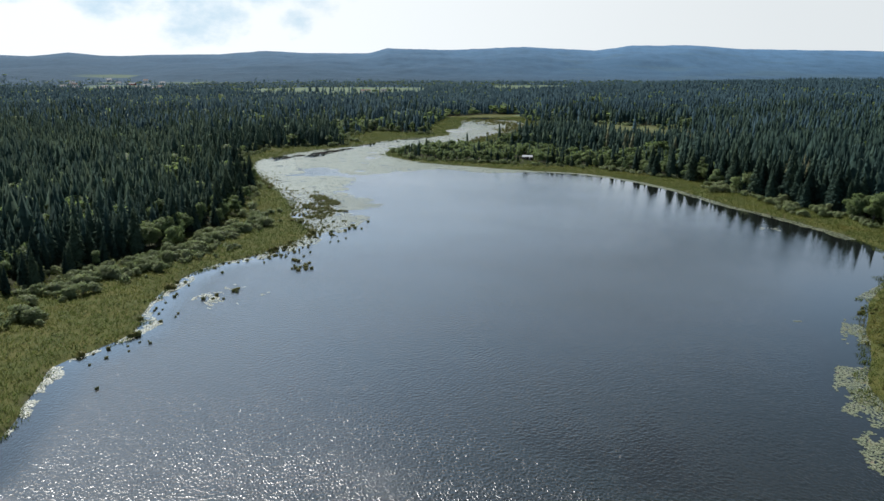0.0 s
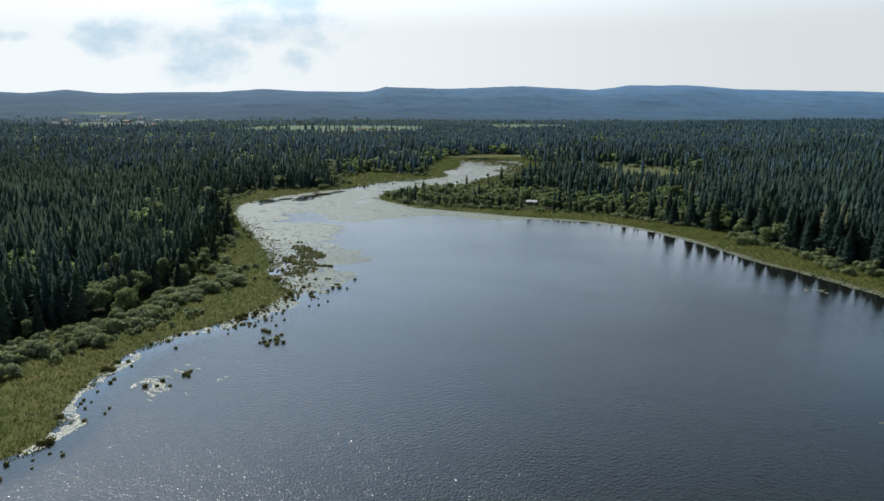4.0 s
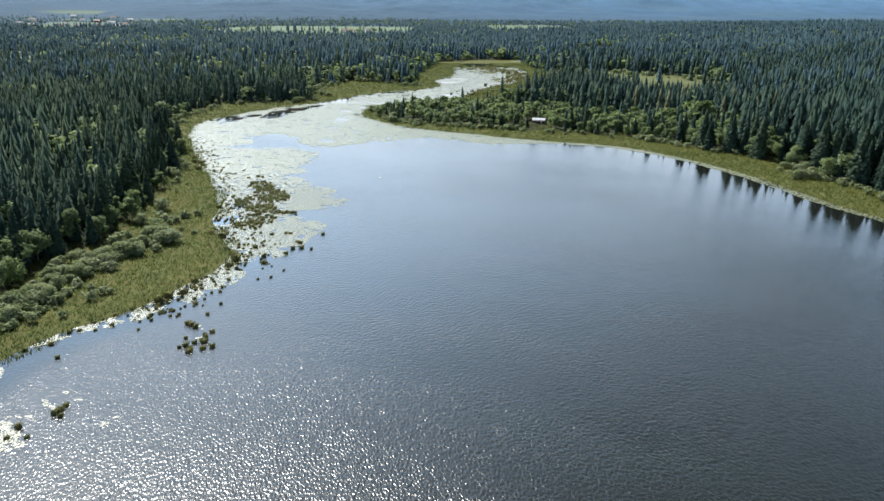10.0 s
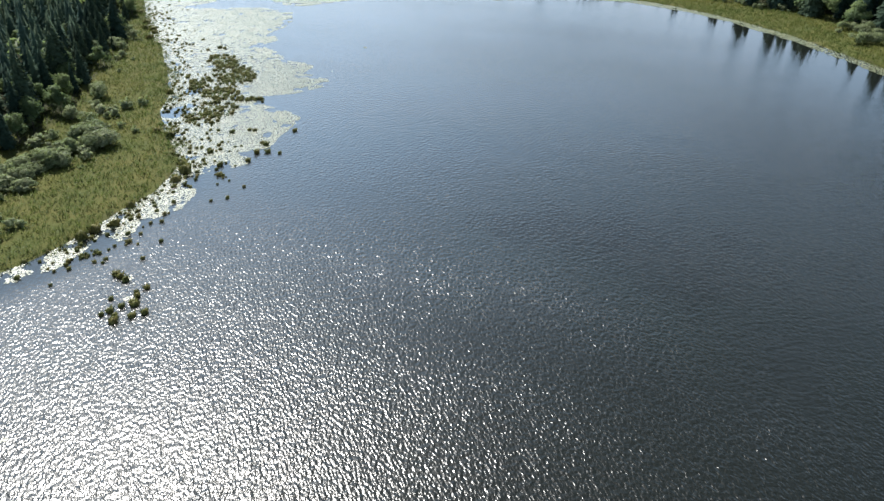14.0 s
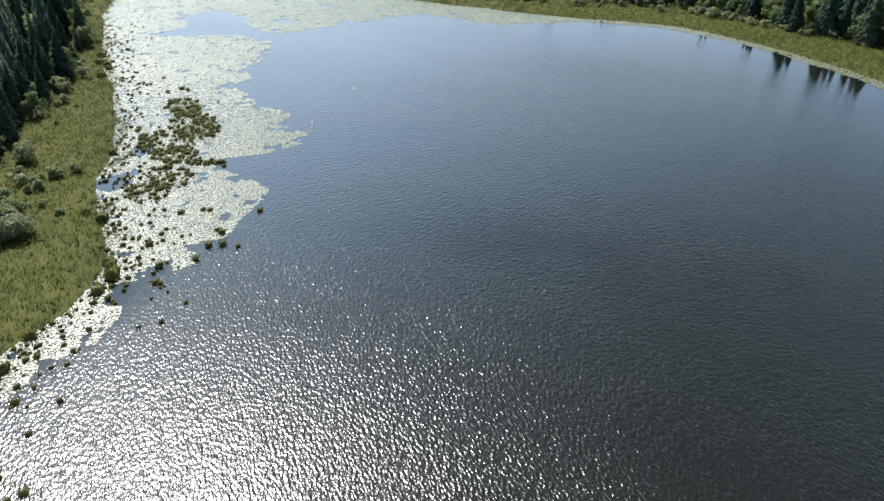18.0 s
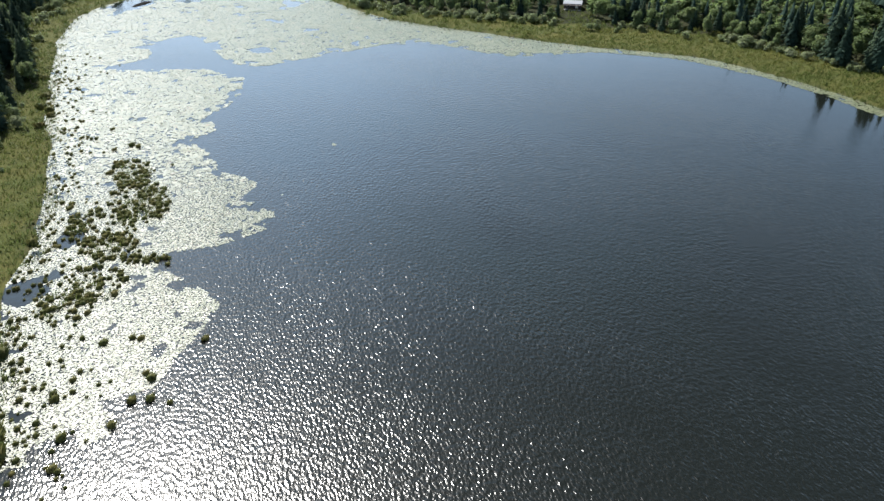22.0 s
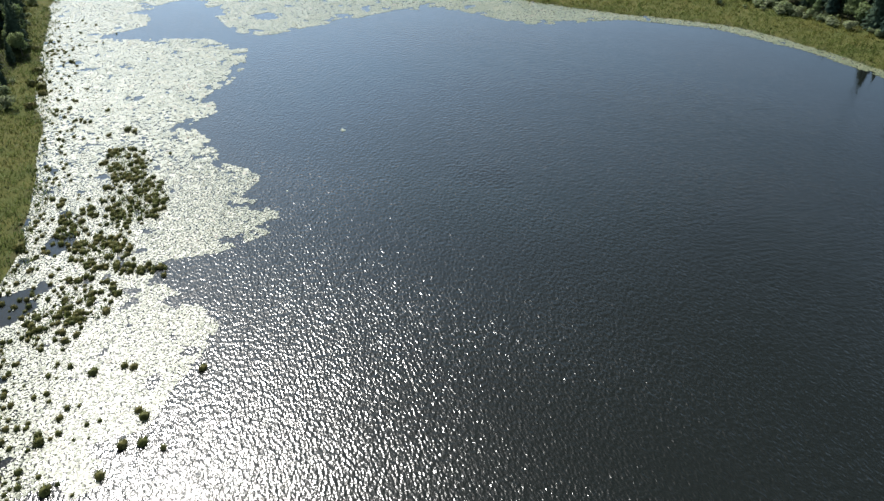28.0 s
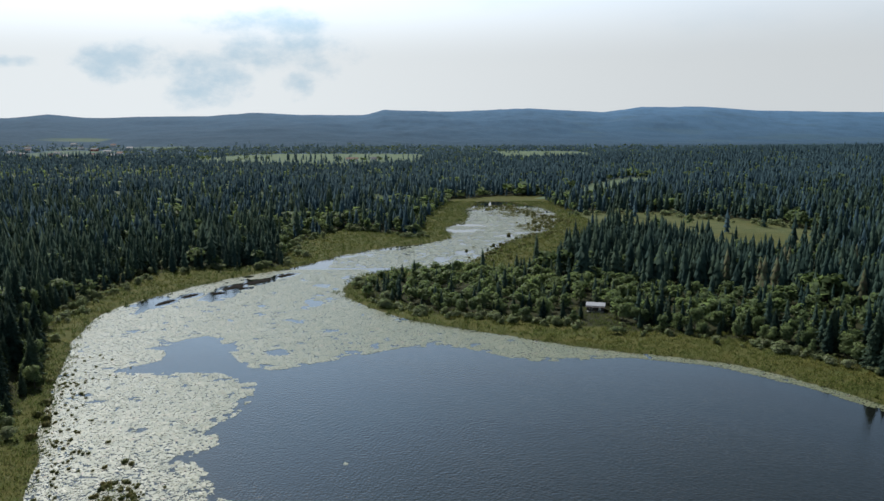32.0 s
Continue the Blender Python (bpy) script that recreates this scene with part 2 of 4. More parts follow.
def attribute(nt, key):
    n = nt.nodes.new("ShaderNodeAttribute")
    n.attribute_name = key
    return n.outputs["Fac"]


def calc(nt, op, a, b=0.0):
    n = nt.nodes.new("ShaderNodeMath")
    n.operation = op
    for v, i in ((a, 0), (b, 1)):
        if isinstance(v, (int, float)):
            n.inputs[i].default_value = v
        else:
            nt.links.new(v, n.inputs[i])
    return n.outputs[0]


def ranged(nt, v, lo, hi, a=0.0, b=1.0):
    n = nt.nodes.new("ShaderNodeMapRange")
    for i, q in enumerate((lo, hi, a, b)):
        n.inputs[i + 1].default_value = q
    nt.links.new(v, n.inputs[0])
    return n.outputs[0]


def bump(nt, bsdf, height, strength, distance):
    b = nt.nodes.new("ShaderNodeBump")
    b.inputs["Strength"].default_value, b.inputs["Distance"].default_value = strength, distance
    nt.links.new(height, b.inputs["Height"])
    nt.links.new(b.outputs[0], bsdf.inputs["Normal"])


def leaf_material(name, stops, gloss=0.5, through_=0.25, key="tint", shine=0.06):
    """Foliage: a tint for each plant, fine mottling, some light through the leaves."""
    m, nt, b = material(name)
    if key == "tint":
        t = attribute(nt, "tint")
    else:
        t = nt.nodes.new("ShaderNodeObjectInfo").outputs["Random"]
    n = noise_tex(nt, 0.9, 3.0)
    fac = calc(nt, "ADD", calc(nt, "MULTIPLY", t, 0.7), calc(nt, "MULTIPLY", n, 0.3))
    col = ramp(nt, fac, stops)
    nt.links.new(col, b.inputs["Base Color"])
    b.inputs["Roughness"].default_value = gloss
    b.inputs["Specular IOR Level"].default_value = shine
    if through_:
        tr = nt.nodes.new("ShaderNodeBsdfTranslucent")
        nt.links.new(mixed(nt, 0.5, col, (0.19, 0.26, 0.08)), tr.inputs[0])
        mx = nt.nodes.new("ShaderNodeMixShader")
        mx.inputs[0].default_value = through_
        nt.links.new(b.outputs[0], mx.inputs[1])
        nt.links.new(tr.outputs[0], mx.inputs[2])
        nt.links.new(mx.outputs[0], nt.nodes["Material Output"].inputs[0])
    return m


SPRUCE = ((0.0, (0.014, 0.029, 0.027)), (0.3, (0.026, 0.050, 0.042)), (0.62, (0.050, 0.078, 0.052)), (0.9, (0.086, 0.112, 0.058)), (1.0, (0.120, 0.088, 0.060)))
EDGE_SPRUCE = ((0.0, (0.012, 0.024, 0.020)), (0.5, (0.024, 0.044, 0.032)), (0.85, (0.044, 0.066, 0.040)), (1.0, (0.060, 0.080, 0.044)))
# far needles: the blue of aerial haze is painted into the colour
HAZY_SPRUCE = ((0.0, (0.028, 0.056, 0.072)), (0.5, (0.046, 0.084, 0.098)), (1.0, (0.080, 0.122, 0.120)))
BROAD = ((0.0, (0.090, 0.135, 0.066)), (0.5, (0.145, 0.198, 0.088)), (1.0, (0.215, 0.265, 0.115)))
WILLOW = ((0.0, (0.18, 0.225, 0.115)), (0.5, (0.245, 0.285, 0.155)), (1.0, (0.31, 0.335, 0.215)))
SEDGE = ((0.0, (0.036, 0.060, 0.014)), (0.4, (0.072, 0.094, 0.022)), (0.75, (0.118, 0.116, 0.028)), (1.0, (0.13, 0.090, 0.032)))
TUSSOCK = ((0.0, (0.062, 0.074, 0.026)), (0.5, (0.105, 0.105, 0.034)), (1.0, (0.15, 0.125, 0.05)))
spruce_mat = leaf_material("spruce_needles", SPRUCE, 0.8, 0.1, "tint", 0.04)
spruce_own = leaf_material("spruce_needles_single", EDGE_SPRUCE, 0.8, 0.1, "object", 0.04)
far_mat = leaf_material("hazy_spruce_needles", HAZY_SPRUCE, 0.8, 0.12, "tint", 0.04)
broad_mat = leaf_material("broad_leaves", BROAD, 0.5, 0.58)
broad_own = leaf_material("broad_leaves_single", BROAD, 0.5, 0.5, "object")
thicket_mat = leaf_material("thicket_leaves", WILLOW, 0.5, 0.58)
willow_mat = leaf_material("willow_leaves", WILLOW, 0.5, 0.58, "object")
sedge_mat = leaf_material("sedge_blades", SEDGE, 0.5, 0.25)
islet_mat = leaf_material("islet_blades", TUSSOCK, 0.5, 0.2)
tussock_mat = leaf_material("tussock_blades", TUSSOCK, 0.5, 0.2, "object")


def bark_material():
    m, nt, b = material("bark")
    n = noise_tex(nt, 6.0, 4.0, 0.6, (1, 1, 0.3))
    nt.links.new(ramp(nt, n, ((0.3, (0.05, 0.04, 0.032)), (0.7, (0.14, 0.115, 0.095)))), b.inputs["Base Color"])
    b.inputs["Roughness"].default_value = 0.9
    return m


bark_mat = bark_material()


def ground_material():
    m, nt, b = material("ground")
    fine, mid = noise_tex(nt, 1.3, 5.0, 0.65), noise_tex(nt, 0.11, 4.0)
    floor_ = ramp(nt, fine, ((0.3, (0.016, 0.022, 0.010)), (0.75, (0.045, 0.045, 0.02))))
    marsh = mixed(nt, ranged(nt, mid, 0.35, 0.65), (0.062, 0.074, 0.020), (0.098, 0.092, 0.028))
    marsh = mixed(nt, ranged(nt, fine, 0.3, 0.7, 0.0, 0.35), marsh, (0.06, 0.072, 0.022))
    meadow = mixed(nt, ranged(nt, mid, 0.3, 0.7), (0.085, 0.125, 0.07), (0.125, 0.16, 0.095))
    # far woods: their blue is aerial haze painted into the base colour
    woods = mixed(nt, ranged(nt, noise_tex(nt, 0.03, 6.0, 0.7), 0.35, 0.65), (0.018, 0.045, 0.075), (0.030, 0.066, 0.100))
    # paler painted haze towards the ridge
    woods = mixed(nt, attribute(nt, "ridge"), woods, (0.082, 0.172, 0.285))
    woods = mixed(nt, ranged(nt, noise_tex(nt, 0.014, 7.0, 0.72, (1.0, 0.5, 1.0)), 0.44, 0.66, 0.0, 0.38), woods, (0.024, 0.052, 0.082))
    col = mixed(nt, attribute(nt, "marsh"), floor_, marsh)
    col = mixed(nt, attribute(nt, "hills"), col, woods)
    col = mixed(nt, attribute(nt, "meadow"), col, meadow)
    col = mixed(nt, attribute(nt, "bed"), col, (0.05, 0.045, 0.03))
    nt.links.new(col, b.inputs["Base Color"])
    b.inputs["Roughness"].default_value = 0.95
    b.inputs["Specular IOR Level"].default_value = 0.1
    bump(nt, b, fine, 0.6, 0.4)
    return m


def water_material():
    m, nt, b = material("lake_water")
    b.inputs["Base Color"].default_value = (0.008, 0.010, 0.0085, 1)
    b.inputs["IOR"].default_value = 1.333
    b.inputs["Roughness"].default_value = 0.06
    ripples = noise_tex(nt, 1.0, 1.6, 0.45, (2.45, 1.15, 1.0, -18.0))
    swell = noise_tex(nt, 0.65, 2.0, 0.5, (1.5, 0.9, 1.0, 14.0))
    gust = ranged(nt, noise_tex(nt, 0.018, 4.0, 0.55, (1.0, 1.9, 1.0, 30.0)), 0.32, 0.68, 0.78, 1.2)
    calm = attribute(nt, "calm")
    h = calc(nt, "MULTIPLY", calc(nt, "ADD", ripples, calc(nt, "MULTIPLY", swell, 0.4)), calc(nt, "MULTIPLY", gust, calm))
    nt.links.new(ranged(nt, calm, 0.05, 1.0, 0.02, 0.235), b.inputs["Roughness"])
    bump(nt, b, h, 1.0, WAVE)
    return m


def pad_material():
    m, nt, b = material("lily_pads")
    t = attribute(nt, "tint")
    col = ramp(nt, t, ((0.0, (0.072, 0.092, 0.040)), (0.5, (0.135, 0.150, 0.076)), (0.85, (0.20, 0.20, 0.112)), (1.0, (0.18, 0.125, 0.075))))
    nt.links.new(col, b.inputs["Base Color"])
    b.inputs["Roughness"].default_value = 0.43
    b.inputs["Specular IOR Level"].default_value = 0.51
    return m


WAVE = 0.152
ground_mat, water_mat, pad_mat = ground_material(), water_material(), pad_material()

# ---- plan ----
SHORE_LEFT = spline([(-95, -260), (-92, 0), (-86, 100), (-89, 148), (-97, 186), (-87, 213), (-93, 247), (-87, 285), (-75, 302), (-62, 328),
                     (-59, 350), (-72, 378), (-77, 405), (-88, 440), (-105, 480), (-122, 526), (-137, 580), (-136, 618), (-112, 667), (-82, 702),
                     (-60, 741), (-36, 773), (-6, 793), (7, 823), (4, 865), (22, 930), (22, 990), (36, 1060)], 5, 2.2, 3)
SHORE_RIGHT = spline([(65, 1060), (90, 1010), (97, 950), (88, 885), (68, 833), (44, 794), (24, 735), (5, 708), (-30, 696), (-44, 668),
                      (-45, 640), (-36, 622), (-18, 596), (5, 579), (40, 557), (70, 542), (98, 529), (118, 503), (138, 462), (151, 412),
                      (165, 373), (176, 335), (172, 290), (135, 240), (116, 205), (98, 165), (104, 130), (118, 60), (118, -60), (110, -260)], 5, 1.6, 5)
LAKE = np.vstack([SHORE_LEFT, SHORE_RIGHT])
SHORE = np.vstack([LAKE, LAKE[:1]])
EDGE_LEFT = [(-170, -260), (-150, 100), (-142, 246), (-125, 285), (-110, 305), (-106, 340), (-100, 375), (-107, 448), (-121, 510), (-134, 542),
             (-160, 598), (-158, 650), (-148, 690), (-120, 702), (-86, 706), (-92, 760), (-97, 796), (-75, 850), (-40, 838), (-14, 824),
             (-12, 930), (10, 1078), (60, 1112), (104, 1110)]
EDGE_RIGHT = [(104, 1110), (108, 965), (112, 880), (108, 820), (80, 775),
              (56, 690), (12, 690), (-22, 680), (-37, 660), (-34, 630), (-5, 602), (27, 592), (68, 574), (107, 560), (130, 533),
              (160, 492), (175, 440), (190, 395), (205, 355), (215, 300), (190, 220), (165, 100), (165, -260)]
WOODS = np.array(EDGE_LEFT + EDGE_RIGHT + [(3600, -260), (3600, 3000), (-3600, 3000), (-3600, -260)], float)
EDGE = spline(EDGE_LEFT, 3), spline(EDGE_RIGHT, 3)
FIELDS = [[(-440, 1660), (-490, 1900), (-390, 2120), (-60, 2110), (-20, 1930), (-50, 1640), (-160, 1560), (-330, 1600)],
          [(120, 1800), (120, 2250), (330, 2250), (330, 1850)], [(95, 1085), (240, 1340), (300, 1330), (175, 1080)]]
CLEARING = np.array([(104, 960), (145, 962), (192, 956), (226, 915), (256, 870), (262, 830), (245, 765), (205, 735), (165, 745), (145, 800), (112, 880)], float)
VILLAGE = np.array([(-960, 1500), (-1180, 1900), (-1350, 2600), (-1150, 2950), (-850, 2800), (-640, 2100), (-560, 1750), (-700, 1480)], float)
PLOTS = [[(-960, 2080), (-1000, 2360), (-800, 2340), (-760, 1930), (-800, 1860)], [(-730, 1740), (-760, 1800), (-470, 1800), (-480, 1720)], [(-1060, 2480), (-1060, 2530), (-740, 2500), (-740, 2440)],
         [(-900, 2560), (-900, 2600), (-640, 2560), (-660, 2500)], [(-1240, 2860), (-1240, 2960), (-1080, 2980), (-1080, 2900)], [(-700, 2140), (-720, 2200), (-540, 2180), (-540, 2120)]]
RIDGE_X = (-2400, -2130, -1960, -1720, -1470, -1160, -920, -740, -380, -285, 50, 410, 805, 985, 1320, 1560, 2370)
RIDGE_Z = (98, 89, 108, 86, 95, 98, 114, 104, 101, 126, 117, 133, 114, 139, 139, 120, 108)


def hill(x, y):
    """How high the land rises behind the plain."""
    foot = np.interp(x, [-1500, -300, 300, 1200], [2350, 2500, 2900, 3100]) + 160 * (fbm(x / 500, y / 900, 31) - 0.5)
    top = np.interp(x * 4300 / np.maximum(y, 3000), RIDGE_X, RIDGE_Z)
    t = np.clip((y - foot) / (4300 - foot), 0, 1)
    rise = top * (0.25 * t + 0.75 * t * t * (3 - 2 * t))
    rough = 46 * (fbm(x / 300, y / 300, 41, 6) - 0.5) * np.sin(np.pi * np.clip(t, 0, 1)) + 5 * (vnoise(x / 40, y / 40, 5) - 0.5) * (t > 0)
    swell = np.clip((x - 230) / 600, 0, 1) * np.clip((y - 780) / 650, 0, 1) * np.clip((2700 - y) / 900, 0, 1)
    return rise + rough - np.clip((y - 4320) * 0.3, 0, 60) + 15 * swell * swell * (3 - 2 * swell)


def shore_side(p):
    """Metres from the shore: positive on land, negative in the water."""
    d = dist(p, SHORE)
    return np.where(inside(p, LAKE), -d, d)


def land_z(p, sd):
    x, y = p[:, 0], p[:, 1]
    z = np.clip(sd * 0.14, -1.6, 0.35) + np.clip((sd - 30) * 0.012, 0, 2.5) + np.where(sd > 6, 0.5 * (fbm(x / 25, y / 25, 2) - 0.5), 0)
    return z + hill(x, y)


# ---- ground and water ----
def axis(*spans):
    out = []
    for a, b, step in spans:
        out.append(np.arange(a, b, step))
    return np.concatenate(out + [[spans[-1][1]]])


def make_ground():
    xs = axis((-4200, -1200, 90), (-1200, -300, 30), (-300, -180, 10), (-180, 220, 3.5), (220, 340, 10), (340, 1200, 30), (1200, 4200, 90))
    ys = axis((-900, -100, 40), (-100, 90, 10), (90, 720, 3.5), (720, 1120, 6), (1120, 1900, 30), (1900, 2600, 25), (2600, 4800, 30))
    gx, gy = np.meshgrid(xs, ys)
    p = np.stack([gx.ravel(), gy.ravel()], -1)
    sd = np.full(len(p), 400.0)
    near = (np.abs(p[:, 0]) < 420) & (p[:, 1] < 1250)
    sd[near] = shore_side(p[near])
    z = land_z(p, sd)
    w = inside(p, WOODS)
    marsh = ((~w | inside(p, CLEARING)) & (sd > -3)).astype(float)
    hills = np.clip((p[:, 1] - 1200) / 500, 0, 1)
    meadow = np.zeros(len(p))
    for poly in FIELDS:
        meadow = np.maximum(meadow, inside(p, spline(poly + poly[:1], 3)))
    meadow = np.maximum(meadow, 0.10 * ((p[:, 1] > 3050) & (p[:, 1] < 3900) & (p[:, 0] > 500) & (vnoise(p[:, 0] / 190, p[:, 1] / 70, 311) > 0.80)))
    for poly in PLOTS:
        meadow = np.maximum(meadow, 0.75 * inside(p, np.array(poly, float)))
    clearing = inside(p, CLEARING)
    meadow = np.maximum(meadow, 0.35 * clearing * vnoise(p[:, 0] / 30, p[:, 1] / 30, 77))
    nx, ny = len(xs), len(ys)
    i = np.arange(nx * ny).reshape(ny, nx)
    f = np.stack([i[:-1, :-1], i[:-1, 1:], i[1:, 1:], i[1:, :-1]], -1).reshape(-1, 4)
    # ridge sets how much pale haze is painted, more with distance and rightwards
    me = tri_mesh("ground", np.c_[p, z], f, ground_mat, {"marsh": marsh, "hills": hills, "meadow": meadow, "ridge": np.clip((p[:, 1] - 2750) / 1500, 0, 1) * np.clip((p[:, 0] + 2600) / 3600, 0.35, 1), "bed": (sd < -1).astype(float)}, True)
    tagged(new("ground", me), "marshy lake shore, forest floor and far wooded hills in painted blue haze", "ground", kind="structure")


def make_water():
    xs, ys = axis((-260, 260, 5)), axis((-260, 1080, 5))
    gx, gy = np.meshgrid(xs, ys)
    p = np.stack([gx.ravel(), gy.ravel()], -1)
    sd = shore_side(p)
    cove = np.clip((p[:, 0] - 10) / 110, 0, 1)
    calm = (cove * np.clip((-sd - 6) / 70, 0.03, 1.0) + (1 - cove) * np.clip(-sd / 12, 0.12, 1.0)) * np.clip((720 - p[:, 1]) / 260, 0.12, 1.0) * (1.0 + 0.35 * np.clip((175 - p[:, 1]) / 60, 0, 1) - 0.22 * np.clip((p[:, 1] - 290) / 70, 0, 1))
    nx, ny = len(xs), len(ys)
    i = np.arange(nx * ny).reshape(ny, nx)
    f = np.stack([i[:-1, :-1], i[:-1, 1:], i[1:, 1:], i[1:, :-1]], -1).reshape(-1, 4)
    f = f[(sd[f] < 12).any(1)]
    me = tri_mesh("water", np.c_[p, 0 * sd], f, water_mat, {"calm": calm}, True)
    tagged(new("water", me), "dark rippled lake water glittering in the sun", "water", kind="structure")


make_ground()
make_water()

# ---- lily pads ----
LILY_OUTER = spline([(-60, 309), (-52, 331), (-54, 341), (-44, 348), (-38, 366), (-34, 380), (-41, 388), (-51, 397), (-40, 402), (-30, 410),
                     (-33, 420), (-41, 423), (-37, 432), (-47, 438), (-51, 448), (-58, 459), (-54, 466), (-58, 476), (-55, 490), (-56, 512),
                     (-72, 522), (-104, 524), (-93, 537), (-97, 556), (-84, 566), (-73, 548), (-57, 526), (-34, 538), (-12, 551), (6, 551),
                     (28, 536), (44, 536), (70, 538), (105, 524)], 3, 2.0, 21)
LILY_BAY = np.vstack([LILY_OUTER, [(125, 560), (0, 620), (-40, 700), (-150, 700), (-170, 560), (-100, 380), (-75, 320)]])
LILY_RIGHT = np.array([(84, 110), (80, 135), (84, 152), (86, 164), (100, 190), (114, 216), (127, 240), (152, 264), (180, 290), (190, 200), (130, 100)], float)


def pad_template(sides, curl):
    a = np.arange(sides) / sides * 2 * np.pi
    v = np.c_[np.cos(a), np.sin(a), np.full(sides, curl)]
    v = np.vstack([[(0, 0, 0)], v])
    f = np.array([(0, 1 + i, 1 + (i + 1) % sides) for i in range(sides - 1)])
    return v, f


PEAT = ((-99, 655, 8, 2.6, 64, 1), (-90, 668, 9, 3.2, 50, 6), (-80, 684, 6, 2.2, 50, 2), (-121, 622, 6, 2.0, 70, 3), (-114, 636, 5, 1.7, 58, 4), (-103, 641, 3.5, 1.5, 30, 5), (-94, 652, 3, 1.2, 35, 7))


def make_lilies():
    chunks = []
    spans = [(-110, 20, 110, 475, 0.38, 6), (-150, 140, 425, 705, 0.66, 6), (20, 185, 100, 475, 0.6, 6), (-60, 110, 705, 1010, 1.15, 5)]
    for x0, x1, y0, y1, step, sides in spans:
        gx, gy = np.meshgrid(np.arange(x0, x1, step), np.arange(y0, y1, step))
        p = np.stack([gx.ravel(), gy.ravel()], -1)
        p += rng.uniform(-0.5, 0.5, p.shape) * step
        p = p[inside(p, LAKE)]
        seam = rng.uniform(-25, 25, len(p))
        p = p[(p[:, 1] + seam < (450 if y0 < 425 else 1e4)) & (p[:, 1] + seam >= (450 if y0 == 425 else -1e4))]
        sd = dist(p, SHORE)
        patch = fbm(p[:, 0] / 14, p[:, 1] / 14, 61, 4)
        small = fbm(p[:, 0] / 3.2, p[:, 1] / 3.2, 71, 3)
        bay = inside(p, LILY_BAY)
        out = dist(p, LILY_OUTER)
        keep = bay & (small > 0.25 + 0.22 * np.clip(1 - out / 7, 0, 1)) & (patch > 0.25)
        far = p[:, 1] > 590
        keep &= ~(far & (patch < 0.34))
        left = p[:, 0] < 0
        keep |= left & (p[:, 1] < 320) & (p[:, 1] > 150) & (sd < 14 * (patch - 0.30)) & (small > 0.42)
        keep |= (~left) & (p[:, 1] > 330) & (p[:, 1] < 620) & (sd < 4.5 * patch + 2.8) & (small > 0.24)
        keep |= inside(p, LILY_RIGHT) & (patch > 0.47) & (small > 0.36)
        keep |= (p[:, 1] > 705) & (patch > 0.36) & (small > 0.36)
        for cx, cy, r in ((-67, 262, 8), (-60, 252, 5), (-74, 246, 7), (-68, 238, 5), (-30, 425, 1.0), (-12, 448, 0.8), (2, 452, 0.7), (-22, 455, 0.9), (104, 224, 2.2), (148, 352, 5), (-52, 290, 6)):
            keep |= (np.hypot(p[:, 0] - cx, p[:, 1] - cy) < r * (0.4 + patch)) & (small > 0.65)
        for cx, cy, length, wide, turn, seed in PEAT:
            c, w = math.cos(radians(turn)), math.sin(radians(turn))
            u, q = (p[:, 0] - cx) * c + (p[:, 1] - cy) * w, -(p[:, 0] - cx) * w + (p[:, 1] - cy) * c
            keep &= np.hypot(u / (length + 1.5), q / (wide + 2.5)) > 0.7 + 0.8 * small
        p, small = p[keep], small[keep]
        n = len(p)
        r = step * rng.uniform(0.50, 0.80, n) * (1.35 if y0 >= 425 else 1.0)
        tilt = rng.normal(0, 0.026 if y0 >= 425 else 0.042, (n, 2))
        tint = np.clip(0.25 + 0.5 * small + rng.normal(0, 0.16, n), 0, 0.99)
        chunks.append(scatter(pad_template(sides, 0.02), np.c_[p, rng.uniform(0.015, 0.05, n)], rng.uniform(0, 6.28, n), np.c_[r, r * 0.9, r], tint))
        v = chunks[-1][0].reshape(n, -1, 3)
        v[:, :, 2] += ((v[:, :, :2] - p[:, None]) * tilt[:, None]).sum(-1)
    v, f, t = joined(chunks)
    tagged(new("lily_pads", tri_mesh("lily_pads", v, f, pad_mat, {"tint": t})), "pale green floating water lily pads crowding the bay", "lily pads", kind="stuff")


make_lilies()


